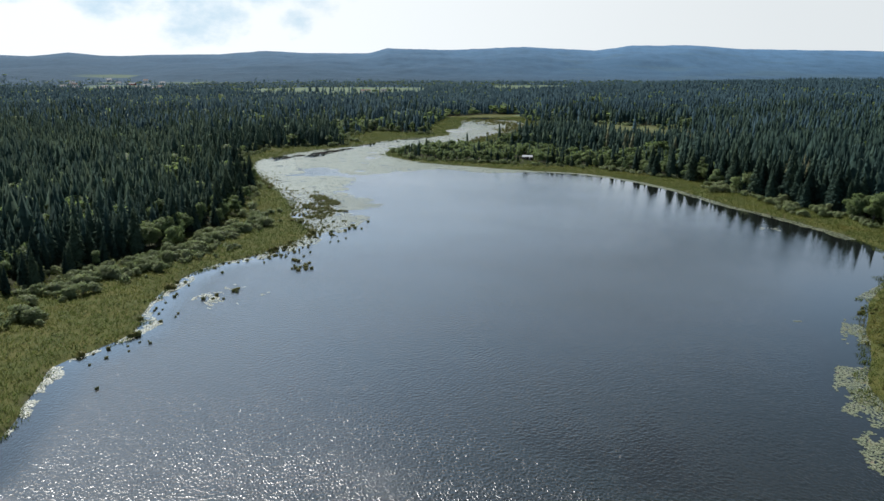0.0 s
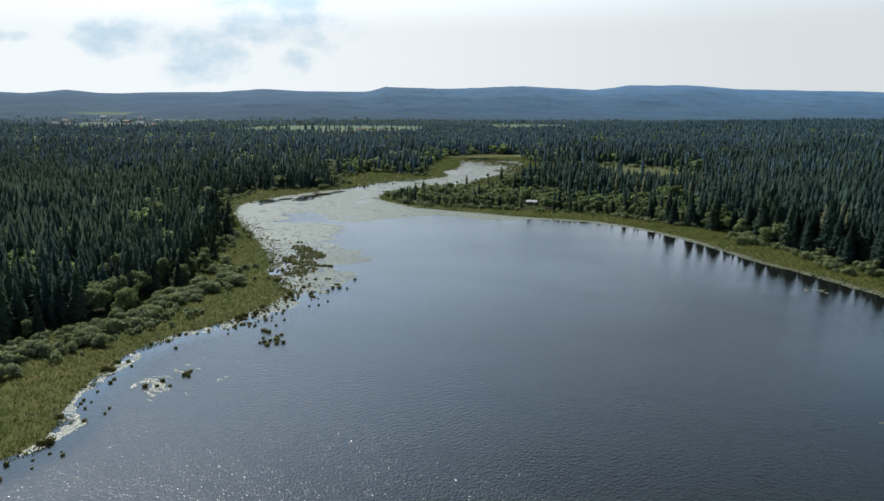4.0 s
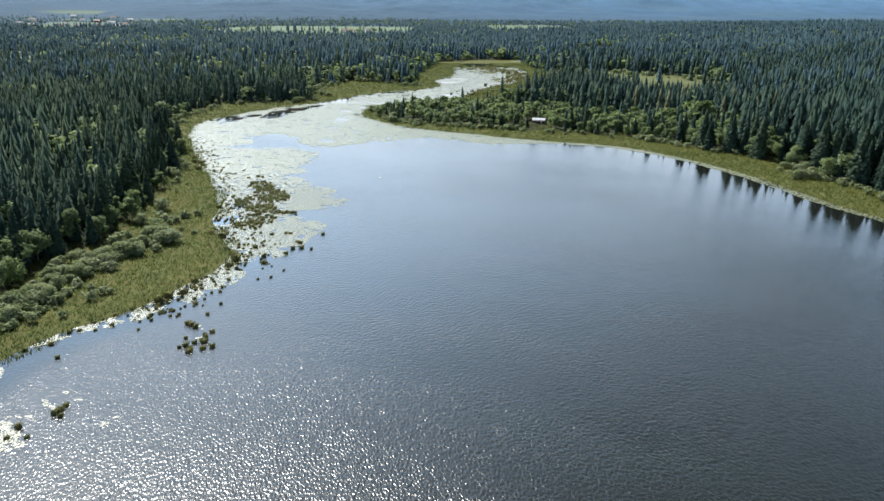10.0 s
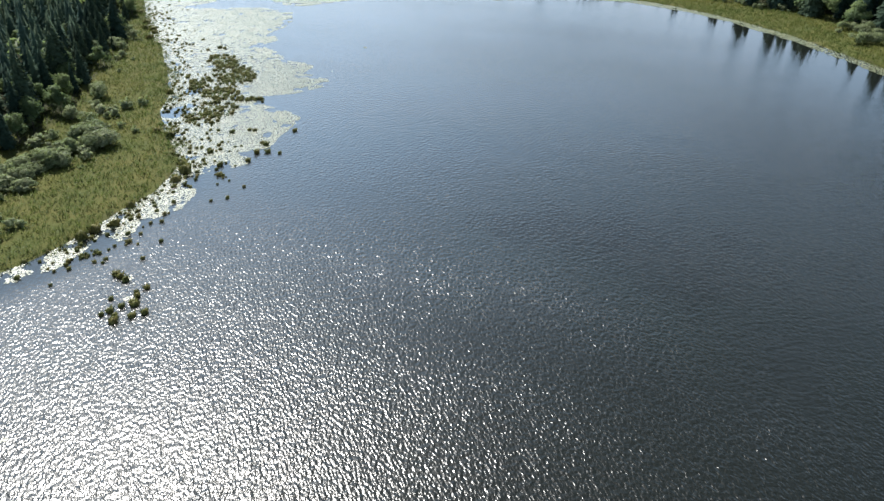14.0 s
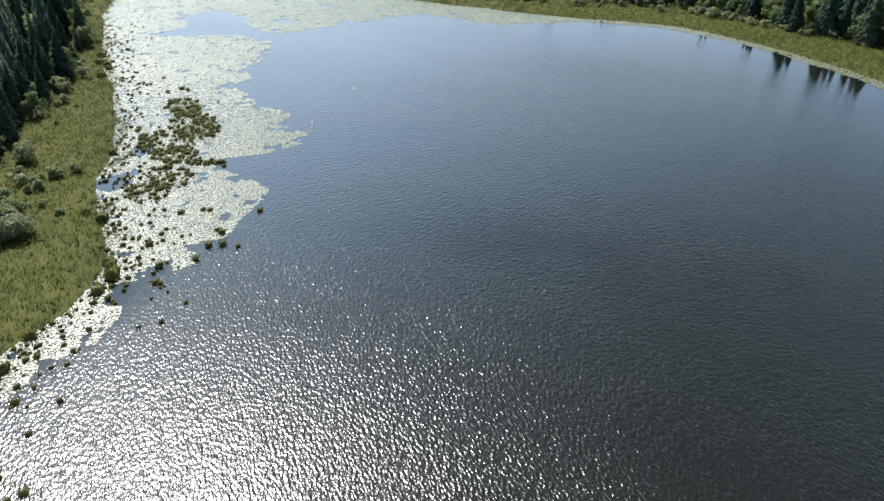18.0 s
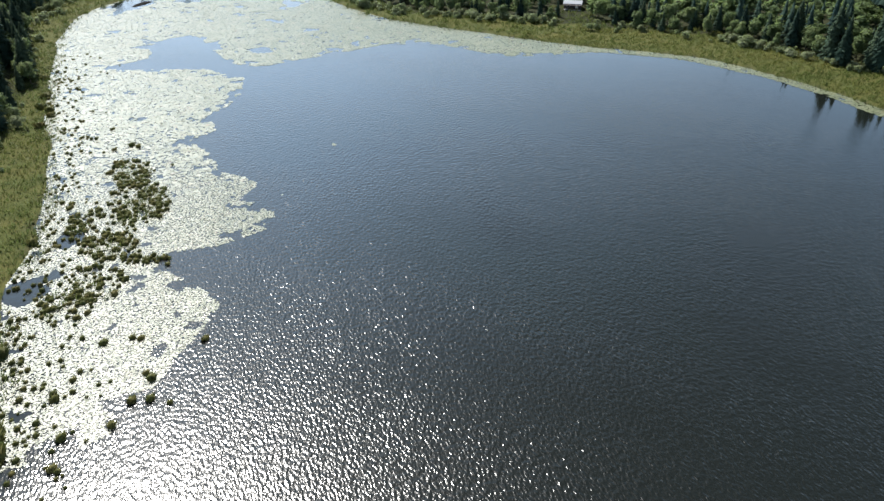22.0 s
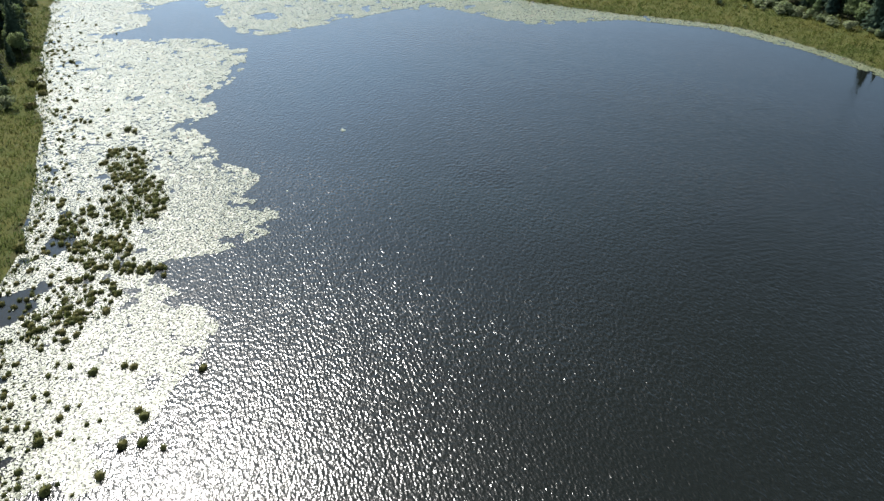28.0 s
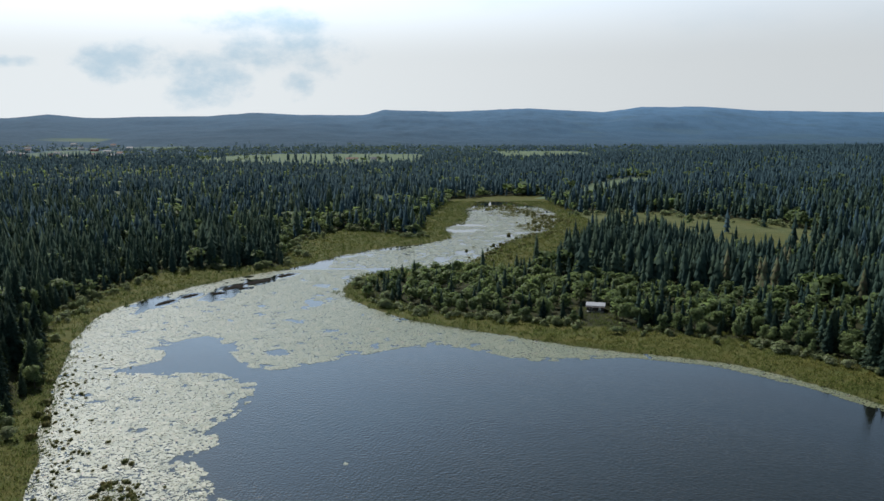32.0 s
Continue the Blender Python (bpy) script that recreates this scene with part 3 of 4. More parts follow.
# ---- plants ----
def blades(n, height, spread, width, seed, droop=0.35, mound=0.0):
    """A tuft of bent grass blades, two triangles each (mound: the height of a matted dome under them)."""
    r = np.random.default_rng(seed)
    v, f, out = [], [], []
    for _ in range(n):
        a, d = r.uniform(0, 6.283), spread * math.sqrt(r.uniform(0, 1))
        x, y = d * math.cos(a), d * math.sin(a)
        h = height * r.uniform(0.6, 1.1) * (1 - 0.35 * (d / spread) ** 2)
        b = a + r.uniform(-0.7, 0.7)
        lean = droop * h * r.uniform(0.5, 1.2)
        wx, wy = -math.sin(b) * width, math.cos(b) * width
        o = len(v)
        v += [(x - wx, y - wy, 0), (x + wx, y + wy, 0), (x + 0.4 * lean * math.cos(b) + wx * 0.8, y + 0.4 * lean * math.sin(b) + wy * 0.8, 0.65 * h),
              (x + lean * math.cos(b), y + lean * math.sin(b), h)]
        f += [(o, o + 1, o + 2), (o, o + 2, o + 3)]
        k = 0.9 * d / spread
        out += [(k * math.cos(a), k * math.sin(a), 0.75)] * 4
    if mound:
        o, sides = len(v), 9
        v.append((0, 0, mound))
        out.append((0, 0, 1))
        for rad, z, up in ((0.55, 0.86, 0.9), (0.92, 0.5, 0.5), (1.02, 0.0, 0.2)):
            for i in range(sides):
                a = i / sides * 6.283
                w = rad * spread * r.uniform(0.86, 1.16)
                v.append((w * math.cos(a), w * math.sin(a), mound * z * r.uniform(0.85, 1.1)))
                out.append((math.cos(a), math.sin(a), up))
        for i in range(sides):
            j = (i + 1) % sides
            f.append((o, o + 1 + i, o + 1 + j))
            for k in range(2):
                p, q = o + 1 + k * sides, o + 1 + (k + 1) * sides
                f += [(p + i, q + i, q + j), (p + i, q + j, p + j)]
    return softened(v, f, out, seed, 0.22)


ISLET = ((-68, 438, 4.5, 8, 30), (-62, 424, 5.5, 10, 60), (-66, 411, 6, 7, 46), (-61, 402, 5, 5, 30), (-53, 397, 4, 1.6, 12), (-59, 388, 4.5, 6, 30), (-62, 380, 4, 5, 18))
RIVER_BEDS = ((58, 985, 17, 42), (80, 960, 9, 60), (68, 868, 13, 16), (88, 900, 10, 30), (30, 1010, 10, 25), (14, 905, 5, 22), (62, 820, 10, 16),
              (133, 228, 6.5, 5.5), (116, 194, 5, 6), (101, 167, 7, 5.5))


def make_sedge():
    tufts = [blades(7, 0.85, 0.75, 0.07, s, 0.8) for s in range(8)]
    gx, gy = np.meshgrid(np.arange(-185, 235, 1.1), np.arange(20, 1060, 1.1))
    p = np.stack([gx.ravel(), gy.ravel()], -1)
    p += rng.uniform(-0.6, 0.6, p.shape)
    rim = np.minimum(dist(p, EDGE[0]), dist(p, EDGE[1]))
    yard = (np.abs(p[:, 0] - 63) < 9) & (p[:, 1] < 608)
    p = p[~inside(p, WOODS) | (rim < 7) | (yard & (rim < 35))]
    sd = shore_side(p)
    rag = fbm(p[:, 0] / 6, p[:, 1] / 6, 91, 3)
    keep = (sd > np.where((p[:, 0] > 20) & (p[:, 1] > 330) & (p[:, 1] < 600), -0.6 + 2.0 * (rag - 0.4), -3.0 + 9.0 * (rag - 0.36))) & (sd < 75)
    for cx, cy, rx, ry, n in ISLET:
        keep |= (np.hypot((p[:, 0] + 0.35 * (p[:, 1] - cy) - cx) / rx, (p[:, 1] - cy) / ry) < 0.6 + 0.8 * rag) & (rag > 0.36)
    for cx, cy, rx, ry in RIVER_BEDS:
        keep |= (np.hypot((p[:, 0] - cx) / rx, (p[:, 1] - cy) / ry) < 0.5 + rag) & (rag > 0.46)
    keep &= rng.uniform(0, 1, len(p)) < np.where(p[:, 1] > 560, 0.30, 0.72)
    p, sd = p[keep], sd[keep]
    z = np.maximum(land_z(p, sd), -0.12)
    wet = np.where((sd < 0) & (p[:, 1] > 700), 0.7, np.where((p[:, 0] > 90) & (p[:, 1] < 240) & (sd < 8), 0.3, 0.0))
    tint = np.clip(wet + 0.05 + 1.15 * (fbm(p[:, 0] / 13, p[:, 1] / 13, 95, 3) - 0.2) + 0.5 * (vnoise(p[:, 0] / 2.2, p[:, 1] / 2.2, 97) - 0.5) + np.where(p[:, 0] > 20, 0.14, 0.0) - 0.32 * np.clip(1 - sd / 6, 0, 1) + rng.normal(0, 0.05, len(p)), 0, 1)
    k = rng.integers(0, len(tufts), len(p))
    chunks = []
    for i, t in enumerate(tufts):
        m = k == i
        s = rng.uniform(0.75, 1.35, m.sum()) * np.where(p[m, 1] > 560, 1.35, 1.0)
        chunks.append(scatter(t, np.c_[p[m], z[m] - 0.05], rng.uniform(0, 6.28, m.sum()), np.c_[s, s, s], tint[m]))
    v, f, t, n = joined(chunks)
    tagged(new("sedge_marsh", tri_mesh("sedge_marsh", v, f, sedge_mat, {"tint": t}, True, n)), "yellow-green sedge and reed marsh along the shore", "sedge", kind="stuff")


make_sedge()

TUSSOCKS = [plant_mesh("sedge_tussock", blades(70, 1.15, 0.62, 0.07, 200 + s, 0.55, 0.85), tussock_mat) for s in range(6)]


def tussock(x, y, s):
    ob = new("sedge_tussock", TUSSOCKS[int(rng.integers(0, 6))])
    ob.matrix_world = pose(x, y, -0.06, 0, 0, rng.uniform(0, 360)) @ Matrix.Diagonal((s, s, s * rng.uniform(0.8, 1.1), 1))
    tagged(ob, "dark green sedge tussock standing in shallow water", "tussock", "sedge tussocks in the bay")


def make_tussocks():
    spots, islet = [], []
    # the sedge islet, two lobes and a tail
    for cx, cy, rx, ry, n in ISLET:
        for _ in range(int(n * 2.2)):
            a, d = rng.uniform(0, 6.283), math.sqrt(rng.uniform(0, 1))
            islet.append((cx + 1.25 * rx * d * math.cos(a) - 0.35 * (d * ry * math.sin(a)), cy + 1.2 * ry * d * math.sin(a), rng.uniform(0.4, 0.95)))
    # brown clumps in the shallows along the river's far bank
    reach = spline([(26, 730), (42, 768), (56, 800), (80, 846), (80, 890), (96, 910), (72, 960), (60, 1012)], 8)
    for _ in range(230):
        q = reach[int(rng.integers(0, len(reach)))]
        islet.append((q[0] + rng.normal(-2, 7), q[1] + rng.normal(0, 7), rng.uniform(1.0, 2.0)))
    # small clumps scattered among the pads
    bank = SHORE_LEFT[(SHORE_LEFT[:, 1] > 300) & (SHORE_LEFT[:, 1] < 540)]
    for _ in range(420):
        q = bank[int(rng.integers(0, len(bank)))]
        islet.append((q[0] + abs(rng.normal(0, 7)) + 0.5, q[1] + rng.uniform(-6, 6), rng.uniform(0.3, 0.75)))
    # the ragged fringe off the shore
    line = SHORE_LEFT[(SHORE_LEFT[:, 1] > 165) & (SHORE_LEFT[:, 1] < 520)]
    for _ in range(155):
        q = line[int(rng.integers(0, len(line)))]
        d = abs(rng.normal(0, 5.0)) * (1.6 if 370 < q[1] < 470 else 1.0)
        spots.append((q[0] + d + 0.5, q[1] + rng.uniform(-5, 5), rng.uniform(0.35, 0.85)))
    for _ in range(26):
        q = line[int(rng.integers(0, len(line)))]
        spots.append((q[0] + rng.uniform(-1.5, 3.0), q[1] + rng.uniform(-3, 3), rng.uniform(1.3, 2.1)))
    # groups that stand apart
    for cx, cy, r, n in ((-53, 282, 3.2, 9), (-49, 288, 3, 5), (-69, 253, 3.5, 6), (-74, 244, 3.0, 4), (-56, 296, 2, 3), (-62, 306, 2.5, 3), (-40, 355, 3, 3), (-49, 344, 2.5, 4), (-52, 362, 5, 5)):
        for _ in range(n):
            spots.append((cx + rng.normal(0, r * 0.6), cy + rng.normal(0, r * 0.7), rng.uniform(0.6, 1.1)))
    spots += [(-35.0, 370.3, 0.9), (-40.8, 360.2, 1.1), (-42, 361.5, 0.8), (-43.3, 349.6, 0.95), (-45.5, 370.7, 0.9), (-47, 371, 0.8), (-73.5, 456, 1.2), (-71.5, 455, 1.0), (-77, 453, 0.9)]
    for cx, cy, rx, ry, n in ((119, 200, 5, 4, 14), (133, 229, 7, 5, 18), (107, 168, 5, 4, 14)):
        for _ in range(n):
            spots.append((cx + rng.normal(0, rx * 0.6), cy + rng.normal(0, ry * 0.6), rng.uniform(0.7, 1.2)))
    for x, y, s in spots[:300]:
        tussock(x, y, s)
    q = np.array(islet + spots[300:])
    temps = [blades(36, 1.1, 0.62, 0.09, 220 + k, 0.55, 0.85) for k in range(4)]
    chunks = []
    for k in range(4):
        m = q[k::4]
        chunks.append(scatter(temps[k], np.c_[m[:, :2], np.full(len(m), -0.06)], rng.uniform(0, 6.28, len(m)), np.c_[m[:, 2], m[:, 2], m[:, 2]], rng.uniform(0.0, 1.0, len(m))))
    v, f, t, n = joined(chunks)
    tagged(new("sedge_islet", tri_mesh("sedge_islet", v, f, islet_mat, {"tint": t}, True, n)), "dense sedge tussocks forming a ragged islet", "sedge", kind="stuff")


make_tussocks()


def spruce_crown(seed, layers, arms, tips, skirts=7, sides=5):
    """A spruce one metre high: ragged solid skirts inside, drooping whorls of boughs outside (tips: extra ragged tips on each bough)."""
    r = np.random.default_rng(seed)
    v, f = [], []
    lump = [(r.uniform(0, 6.28), r.uniform(0, 1), r.uniform(-0.3, 0.3)) for _ in range(5)]

    def girth(q, a):
        """The crown's radius at the height q in the direction a: uneven from side to side."""
        bulge = sum(k * math.exp(-((q - c) / 0.13) ** 2) * max(0, math.cos(a - b)) for b, c, k in lump)
        return (0.19 * (1 - q) ** 0.8 * min(1, 0.72 + 2.2 * q) + 0.006) * (1 + bulge)
    for k in range(skirts):
        q = k / skirts
        z0, z1 = 0.05 + 0.9 * q, min(1.0, 0.05 + 0.9 * q + 1.9 / skirts * 0.9)
        o, a0 = len(v), r.uniform(0, 6.28)
        v.append((0, 0, z1))
        for i in range(2 * sides):
            a = a0 + i / (2 * sides) * 6.283
            w = girth(q, a) * (r.uniform(0.8, 1.05) if i % 2 == 0 else r.uniform(0.5, 0.66)) * (1.0 if arms == 0 else 0.86)
            v.append((w * math.cos(a), w * math.sin(a), z0 - (0.03 if i % 2 == 0 else -0.03) * r.uniform(0.3, 1.2)))
        for i in range(2 * sides):
            f.append((o, o + 1 + i, o + 1 + (i + 1) % (2 * sides)))
    for k in range(layers if arms else 0):
        q = k / (layers - 1)
        z = 0.06 + 0.9 * q**0.95
        n = max(4, round(arms * (1 - 0.55 * q)))
        a0 = r.uniform(0, 6.28)
        for i in range(n):
            a = a0 + (i + r.uniform(-0.35, 0.35)) / n * 6.283
            ln = girth(q, a) * r.uniform(0.72, 1.22)
            drop = ln * r.uniform(0.25, 0.75)
            w = ln * r.uniform(0.2, 0.34)
            cx, cy, sx, sy = math.cos(a), math.sin(a), -math.sin(a), math.cos(a)
            o = len(v)
            v += [(0.25 * ln * cx, 0.25 * ln * cy, z + 0.02), (0.62 * ln * cx + w * sx, 0.62 * ln * cy + w * sy, z - 0.55 * drop),
                  (0.62 * ln * cx - w * sx, 0.62 * ln * cy - w * sy, z - 0.55 * drop), (ln * cx, ln * cy, z - drop + 0.012)]
            f += [(o, o + 2, o + 3), (o, o + 3, o + 1)]
            for _ in range(tips):
                u, g = r.uniform(0.45, 0.95), r.uniform(-1, 1)
                bx, by, bz = u * ln * cx + g * w * 0.8 * sx, u * ln * cy + g * w * 0.8 * sy, z - u * drop
                o = len(v)
                v += [(bx, by, bz + 0.012), (bx + 0.2 * ln * cx + 0.12 * ln * g * sx, by + 0.2 * ln * cy + 0.12 * ln * g * sy, bz - 0.03), (bx + 0.08 * ln * sx, by + 0.08 * ln * sy, bz - 0.022)]
                f.append((o, o + 1, o + 2))
    o = len(v)
    v += [(0.012, 0, 0.93), (-0.008, 0.01, 0.93), (0, 0, 1.03)]
    f.append((o, o + 1, o + 2))
    v = np.array(v)
    rad = np.hypot(v[:, 0], v[:, 1])[:, None]
    out = np.c_[v[:, :2] / np.maximum(rad, 0.03), np.full(len(v), 0.5)]
    return softened(v, f, out, seed, 0.28 if tips == 0 else 0.5)


def leaf_crown(seed, n, size, squash=1.0, base=0.22, peak=0.0):
    """A broad crown one metre high: leaf clumps over several uneven lobes (peak: how far it narrows upwards)."""
    r = np.random.default_rng(seed)
    lobes = []
    for _ in range(10):
        z = r.uniform(base + 0.16, 0.84)
        k = 1 - peak * (z - base)
        lobes.append((r.normal(0, 0.13) * k, r.normal(0, 0.13) * k, z, r.uniform(0.13, 0.24) * (0.6 + 0.4 * k)))
    v, f, out = [], [], []
    for _ in range(n):
        lx, ly, lz, lr = lobes[int(r.integers(0, 10))]
        d = r.normal(0, 1, 3)
        d /= np.linalg.norm(d)
        c = np.array((lx, ly, lz)) + d * lr * r.uniform(0.7, 1.08) * (1, 1, 0.95)
        e = d + r.normal(0, 0.5, 3) + (0, 0, 0.25)
        e /= np.linalg.norm(e)
        t = np.cross(e, r.normal(0, 1, 3))
        t /= np.linalg.norm(t) + 1e-9
        u = np.cross(e, t) + e * r.uniform(-0.5, 0.5)
        g = size * r.uniform(0.5, 1.3)
        o = len(v)
        v += [c + t * g, c - t * g * 0.6 + u * g, c - t * g * 0.7 - u * g * 0.9, c + e * g * 0.6]
        f += [(o, o + 1, o + 2), (o, o + 3, o + 1)]
        out += [d + 0.5 * unit(np.array((lx, ly, lz - 0.35)))] * 4
    v = np.array(v)
    v[:, :2] *= squash
    v[:, 2] = np.clip(v[:, 2], base * 0.4, 1.05)
    return softened(v, f, np.array(out) + (0, 0, 0.55), seed, 0.25)


def trunk_mesh(name, h, r0, sides=6):
    a = np.arange(sides) / sides * 2 * np.pi
    rings = [(0, 1.25), (0.04, 1.0), (0.5, 0.6), (1.0, 0.08)]
    v = np.vstack([np.c_[np.cos(a) * r0 * k, np.sin(a) * r0 * k, np.full(sides, h * z)] for z, k in rings])
    f = [(j * sides + i, j * sides + (i + 1) % sides, (j + 1) * sides + (i + 1) % sides, (j + 1) * sides + i) for j in range(3) for i in range(sides)]
    return tri_mesh(name, v, np.array(f), bark_mat, None, True)


SPRUCE_NEAR = [plant_mesh("crown", spruce_crown(300 + s, 26, 13, 2, 12, 8), spruce_own) for s in range(8)]
BROAD_NEAR = [plant_mesh("crown", leaf_crown(400 + s, 1150, 0.034, 1.15, 0.16, 0.6), broad_own) for s in range(6)]
BUSHES = [plant_mesh("foliage", leaf_crown(500 + s, 900, 0.042, 1.5, 0.02), willow_mat) for s in range(6)]
SPRUCE_TRUNK, BROAD_TRUNK, BUSH_STEM = trunk_mesh("trunk", 0.96, 0.014), trunk_mesh("trunk", 0.72, 0.018), trunk_mesh("stems", 0.5, 0.05)


def tree(kind, crown, trunk, x, y, z, h, fat, label, category, group, names=("trunk", "crown")):
    ob = new(kind)
    ob.empty_display_size = 0.5
    ob.matrix_world = pose(x, y, z - 0.1, 0, 0, rng.uniform(0, 360)) @ Matrix.Diagonal((h * fat, h * fat, h, 1))
    part(names[0], trunk, ob)
    part(names[1], crown, ob)
    return tagged(ob, label, category, group)


def make_woods():
    """Jittered rows of trees: single ones along the water's edge, the rest as woods."""
    lots = []
    for x0, x1, y0, y1, step in ((-620, 700, 20, 760, 5.4), (-800, 900, 760, 1150, 6.4), (-1300, 1500, 1150, 1900, 7.4), (-2000, 2200, 1900, 3000, 12.0)):
        gx, gy = np.meshgrid(np.arange(x0, x1, step), np.arange(y0, y1, step))
        p = np.stack([gx.ravel(), gy.ravel()], -1)
        p += rng.uniform(-0.75, 0.75, p.shape) * step
        p = p[np.abs(p[:, 0]) < np.maximum(0.66 * (p[:, 1] + 60) + 40, 230)]
        p = p[inside(p, WOODS)]
        p = p[~inside(p, CLEARING) | (rng.uniform(0, 1, len(p)) < 0.02)]
        for poly in FIELDS:
            p = p[~inside(p, np.array(poly, float)) | (rng.uniform(0, 1, len(p)) < 0.035)]
        for poly in PLOTS:
            p = p[~inside(p, np.array(poly, float))]
        p = p[rng.uniform(0, 1, len(p)) < np.where(inside(p, VILLAGE), 0.55, 0.94)]
        p = p[rng.uniform(0, 1, len(p)) < np.clip((2800 - p[:, 1]) / 600 + 1.3 * (fbm(p[:, 0] / 260, p[:, 1] / 260, 161, 3) - 0.45), 0, 1)]
        p = p[p[:, 1] < 2520 + rng.uniform(0, 230, len(p))]
        lots.append(np.c_[p, np.full(len(p), step)])
    t = np.vstack(lots)
    p, step = t[:, :2], t[:, 2]
    rim = np.minimum(dist(p, EDGE[0]), dist(p, EDGE[1]))
    sd = np.full(len(p), 300.0)
    near = p[:, 1] < 1200
    sd[near] = dist(p[near], SHORE)
    z = land_z(p, sd)
    # broadleaf woods: the peninsula by the cabin and thickets along the rim
    pen = inside(p, np.array([(-45, 615), (-40, 690), (40, 690), (60, 660), (120, 640), (175, 600), (190, 560), (150, 520), (100, 555), (30, 585)]))
    patch = fbm(p[:, 0] / 45, p[:, 1] / 45, 121, 3)
    chance = np.where(pen, 0.62, np.where(rim < 9, np.where((p[:, 0] > 118) & (p[:, 1] > 385), 0.06, 0.22), 0.0) + np.where((p[:, 0] > 150) & (p[:, 1] < 385) & (rim < 26), 0.55, 0.0) + np.where(patch > 0.62, 0.35, 0.05))
    chance = np.where(np.hypot((p[:, 0] + 470) / 260, (p[:, 1] - 1330) / 170) < 0.6 + 0.8 * patch, 0.5, chance)
    chance = np.where((p[:, 1] > 780) & (patch > 0.53), 0.42, chance)
    broad = rng.uniform(0, 1, len(p)) < chance
    hut = (np.hypot((p[:, 0] - 65) / 8, (p[:, 1] - 602) / 8) < 1) | ((np.abs(p[:, 0] - 63.0) < 6.5) & (p[:, 1] < 603) & (p[:, 1] > 578))
    h = np.where(broad, rng.uniform(7, 13, len(p)), 13 + 9.5 * rng.beta(2.0, 1.6, len(p)) - 5 * (rng.uniform(0, 1, len(p)) < 0.18))
    right = (p[:, 0] > 118) & (p[:, 1] < 570)
    h *= np.where(pen & ~broad, 0.85, 1.0) * np.where(~broad & (rim < 60), rng.uniform(np.where(right, 0.88, 0.66), 1.12), 1.0)
    h *= np.where((rim < 7) & ~right, 0.75, 1.0) * np.where(right & ~broad, 1.2, 1.0) * np.where(pen, 0.68, 1.0) * (0.72 + 0.5 * fbm(p[:, 0] / 45, p[:, 1] / 45, 131, 3))
    h *= np.where(step > 10, 0.45, np.where(step > 6.9, 0.78, 1.0))
    h *= np.where(np.hypot((p[:, 0] - 180) / 60, (p[:, 1] - 690) / 60) < 1, 0.8, 1.0)
    tint = np.clip(0.5 * fbm(p[:, 0] / 80, p[:, 1] / 80, 141, 3) + rng.uniform(0, 0.55, len(p)), 0, 0.97)
    # darker tint to the right: cloud shade put into the trees' colour
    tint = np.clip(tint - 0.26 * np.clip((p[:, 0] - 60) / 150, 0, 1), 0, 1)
    rust = (np.hypot((p[:, 0] - 190) / 60, (p[:, 1] - 640) / 45) < 1) & (rng.uniform(0, 1, len(p)) < 0.14)
    rust |= (np.hypot(p[:, 0] - 196, p[:, 1] - 440) < 13) & (rng.uniform(0, 1, len(p)) < 0.5)
    tint = np.where(rust, 1.12, tint)
    tint = np.where(broad & ~pen & (rim > 9), tint * 0.35, tint)
    # deep: farther spruces that take the haze-blue needles, blended in at random
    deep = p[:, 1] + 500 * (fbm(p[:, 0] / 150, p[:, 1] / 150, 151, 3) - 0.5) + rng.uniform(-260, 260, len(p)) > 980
    own = (rim < 13) & (p[:, 1] > 230) & (p[:, 1] < 610) & (~hut)
    a, b = np.flatnonzero(own & ~broad), np.flatnonzero(own & broad)
    a, b = a[np.argsort(p[a, 1])][:300], b[np.argsort(p[b, 1])][:220]
    for i in a:
        tree("spruce_tree", SPRUCE_NEAR[int(rng.integers(0, 8))], SPRUCE_TRUNK, *p[i], z[i], h[i], rng.uniform(0.9, 1.3),
             "dark green spruce at the edge of the marsh", "spruce tree", "spruces along the forest edge")
    for i in b:
        tree("broadleaf_tree", BROAD_NEAR[int(rng.integers(0, 6))], BROAD_TRUNK, *p[i], z[i], h[i], rng.uniform(0.85, 1.25),
             "bright green alder or birch at the forest edge", "tree", "broadleaf trees by the shore")
    single = np.zeros(len(p), bool)
    single[a], single[b] = True, True
    rest = ~single & ~hut
    mid = [spruce_crown(320 + s, 10, 7, 0, 7, 4) for s in range(8)]
    plain = [spruce_crown(330 + s, 0, 0, 0, 5, 4) for s in range(8)]
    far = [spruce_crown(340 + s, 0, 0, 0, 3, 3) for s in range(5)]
    speck = [spruce_crown(345 + s, 0, 0, 0, 2, 2) for s in range(4)]
    leafy = [leaf_crown(420 + s, 120, 0.082, 1.15, 0.16, 0.7) for s in range(8)]
    loose = [leaf_crown(430 + s, 48, 0.125, 1.2, 0.2, 0.6) for s in range(6)]
    tuft = [leaf_crown(440 + s, 16, 0.21, 1.3) for s in range(4)]
    front = (rim < 45) & (p[:, 1] < 800)
    groups = [(~broad & front, mid), (~broad & ~front & (p[:, 1] < 1150) & ~deep, plain)]
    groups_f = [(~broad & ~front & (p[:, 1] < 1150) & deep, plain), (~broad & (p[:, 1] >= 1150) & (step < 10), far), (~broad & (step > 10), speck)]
    near_b = (p[:, 1] < 900) & (pen | (rim < 40))
    groups_b = [(broad & near_b, leafy), (broad & ~near_b & (p[:, 1] < 900), loose), (broad & (p[:, 1] >= 900), tuft)]
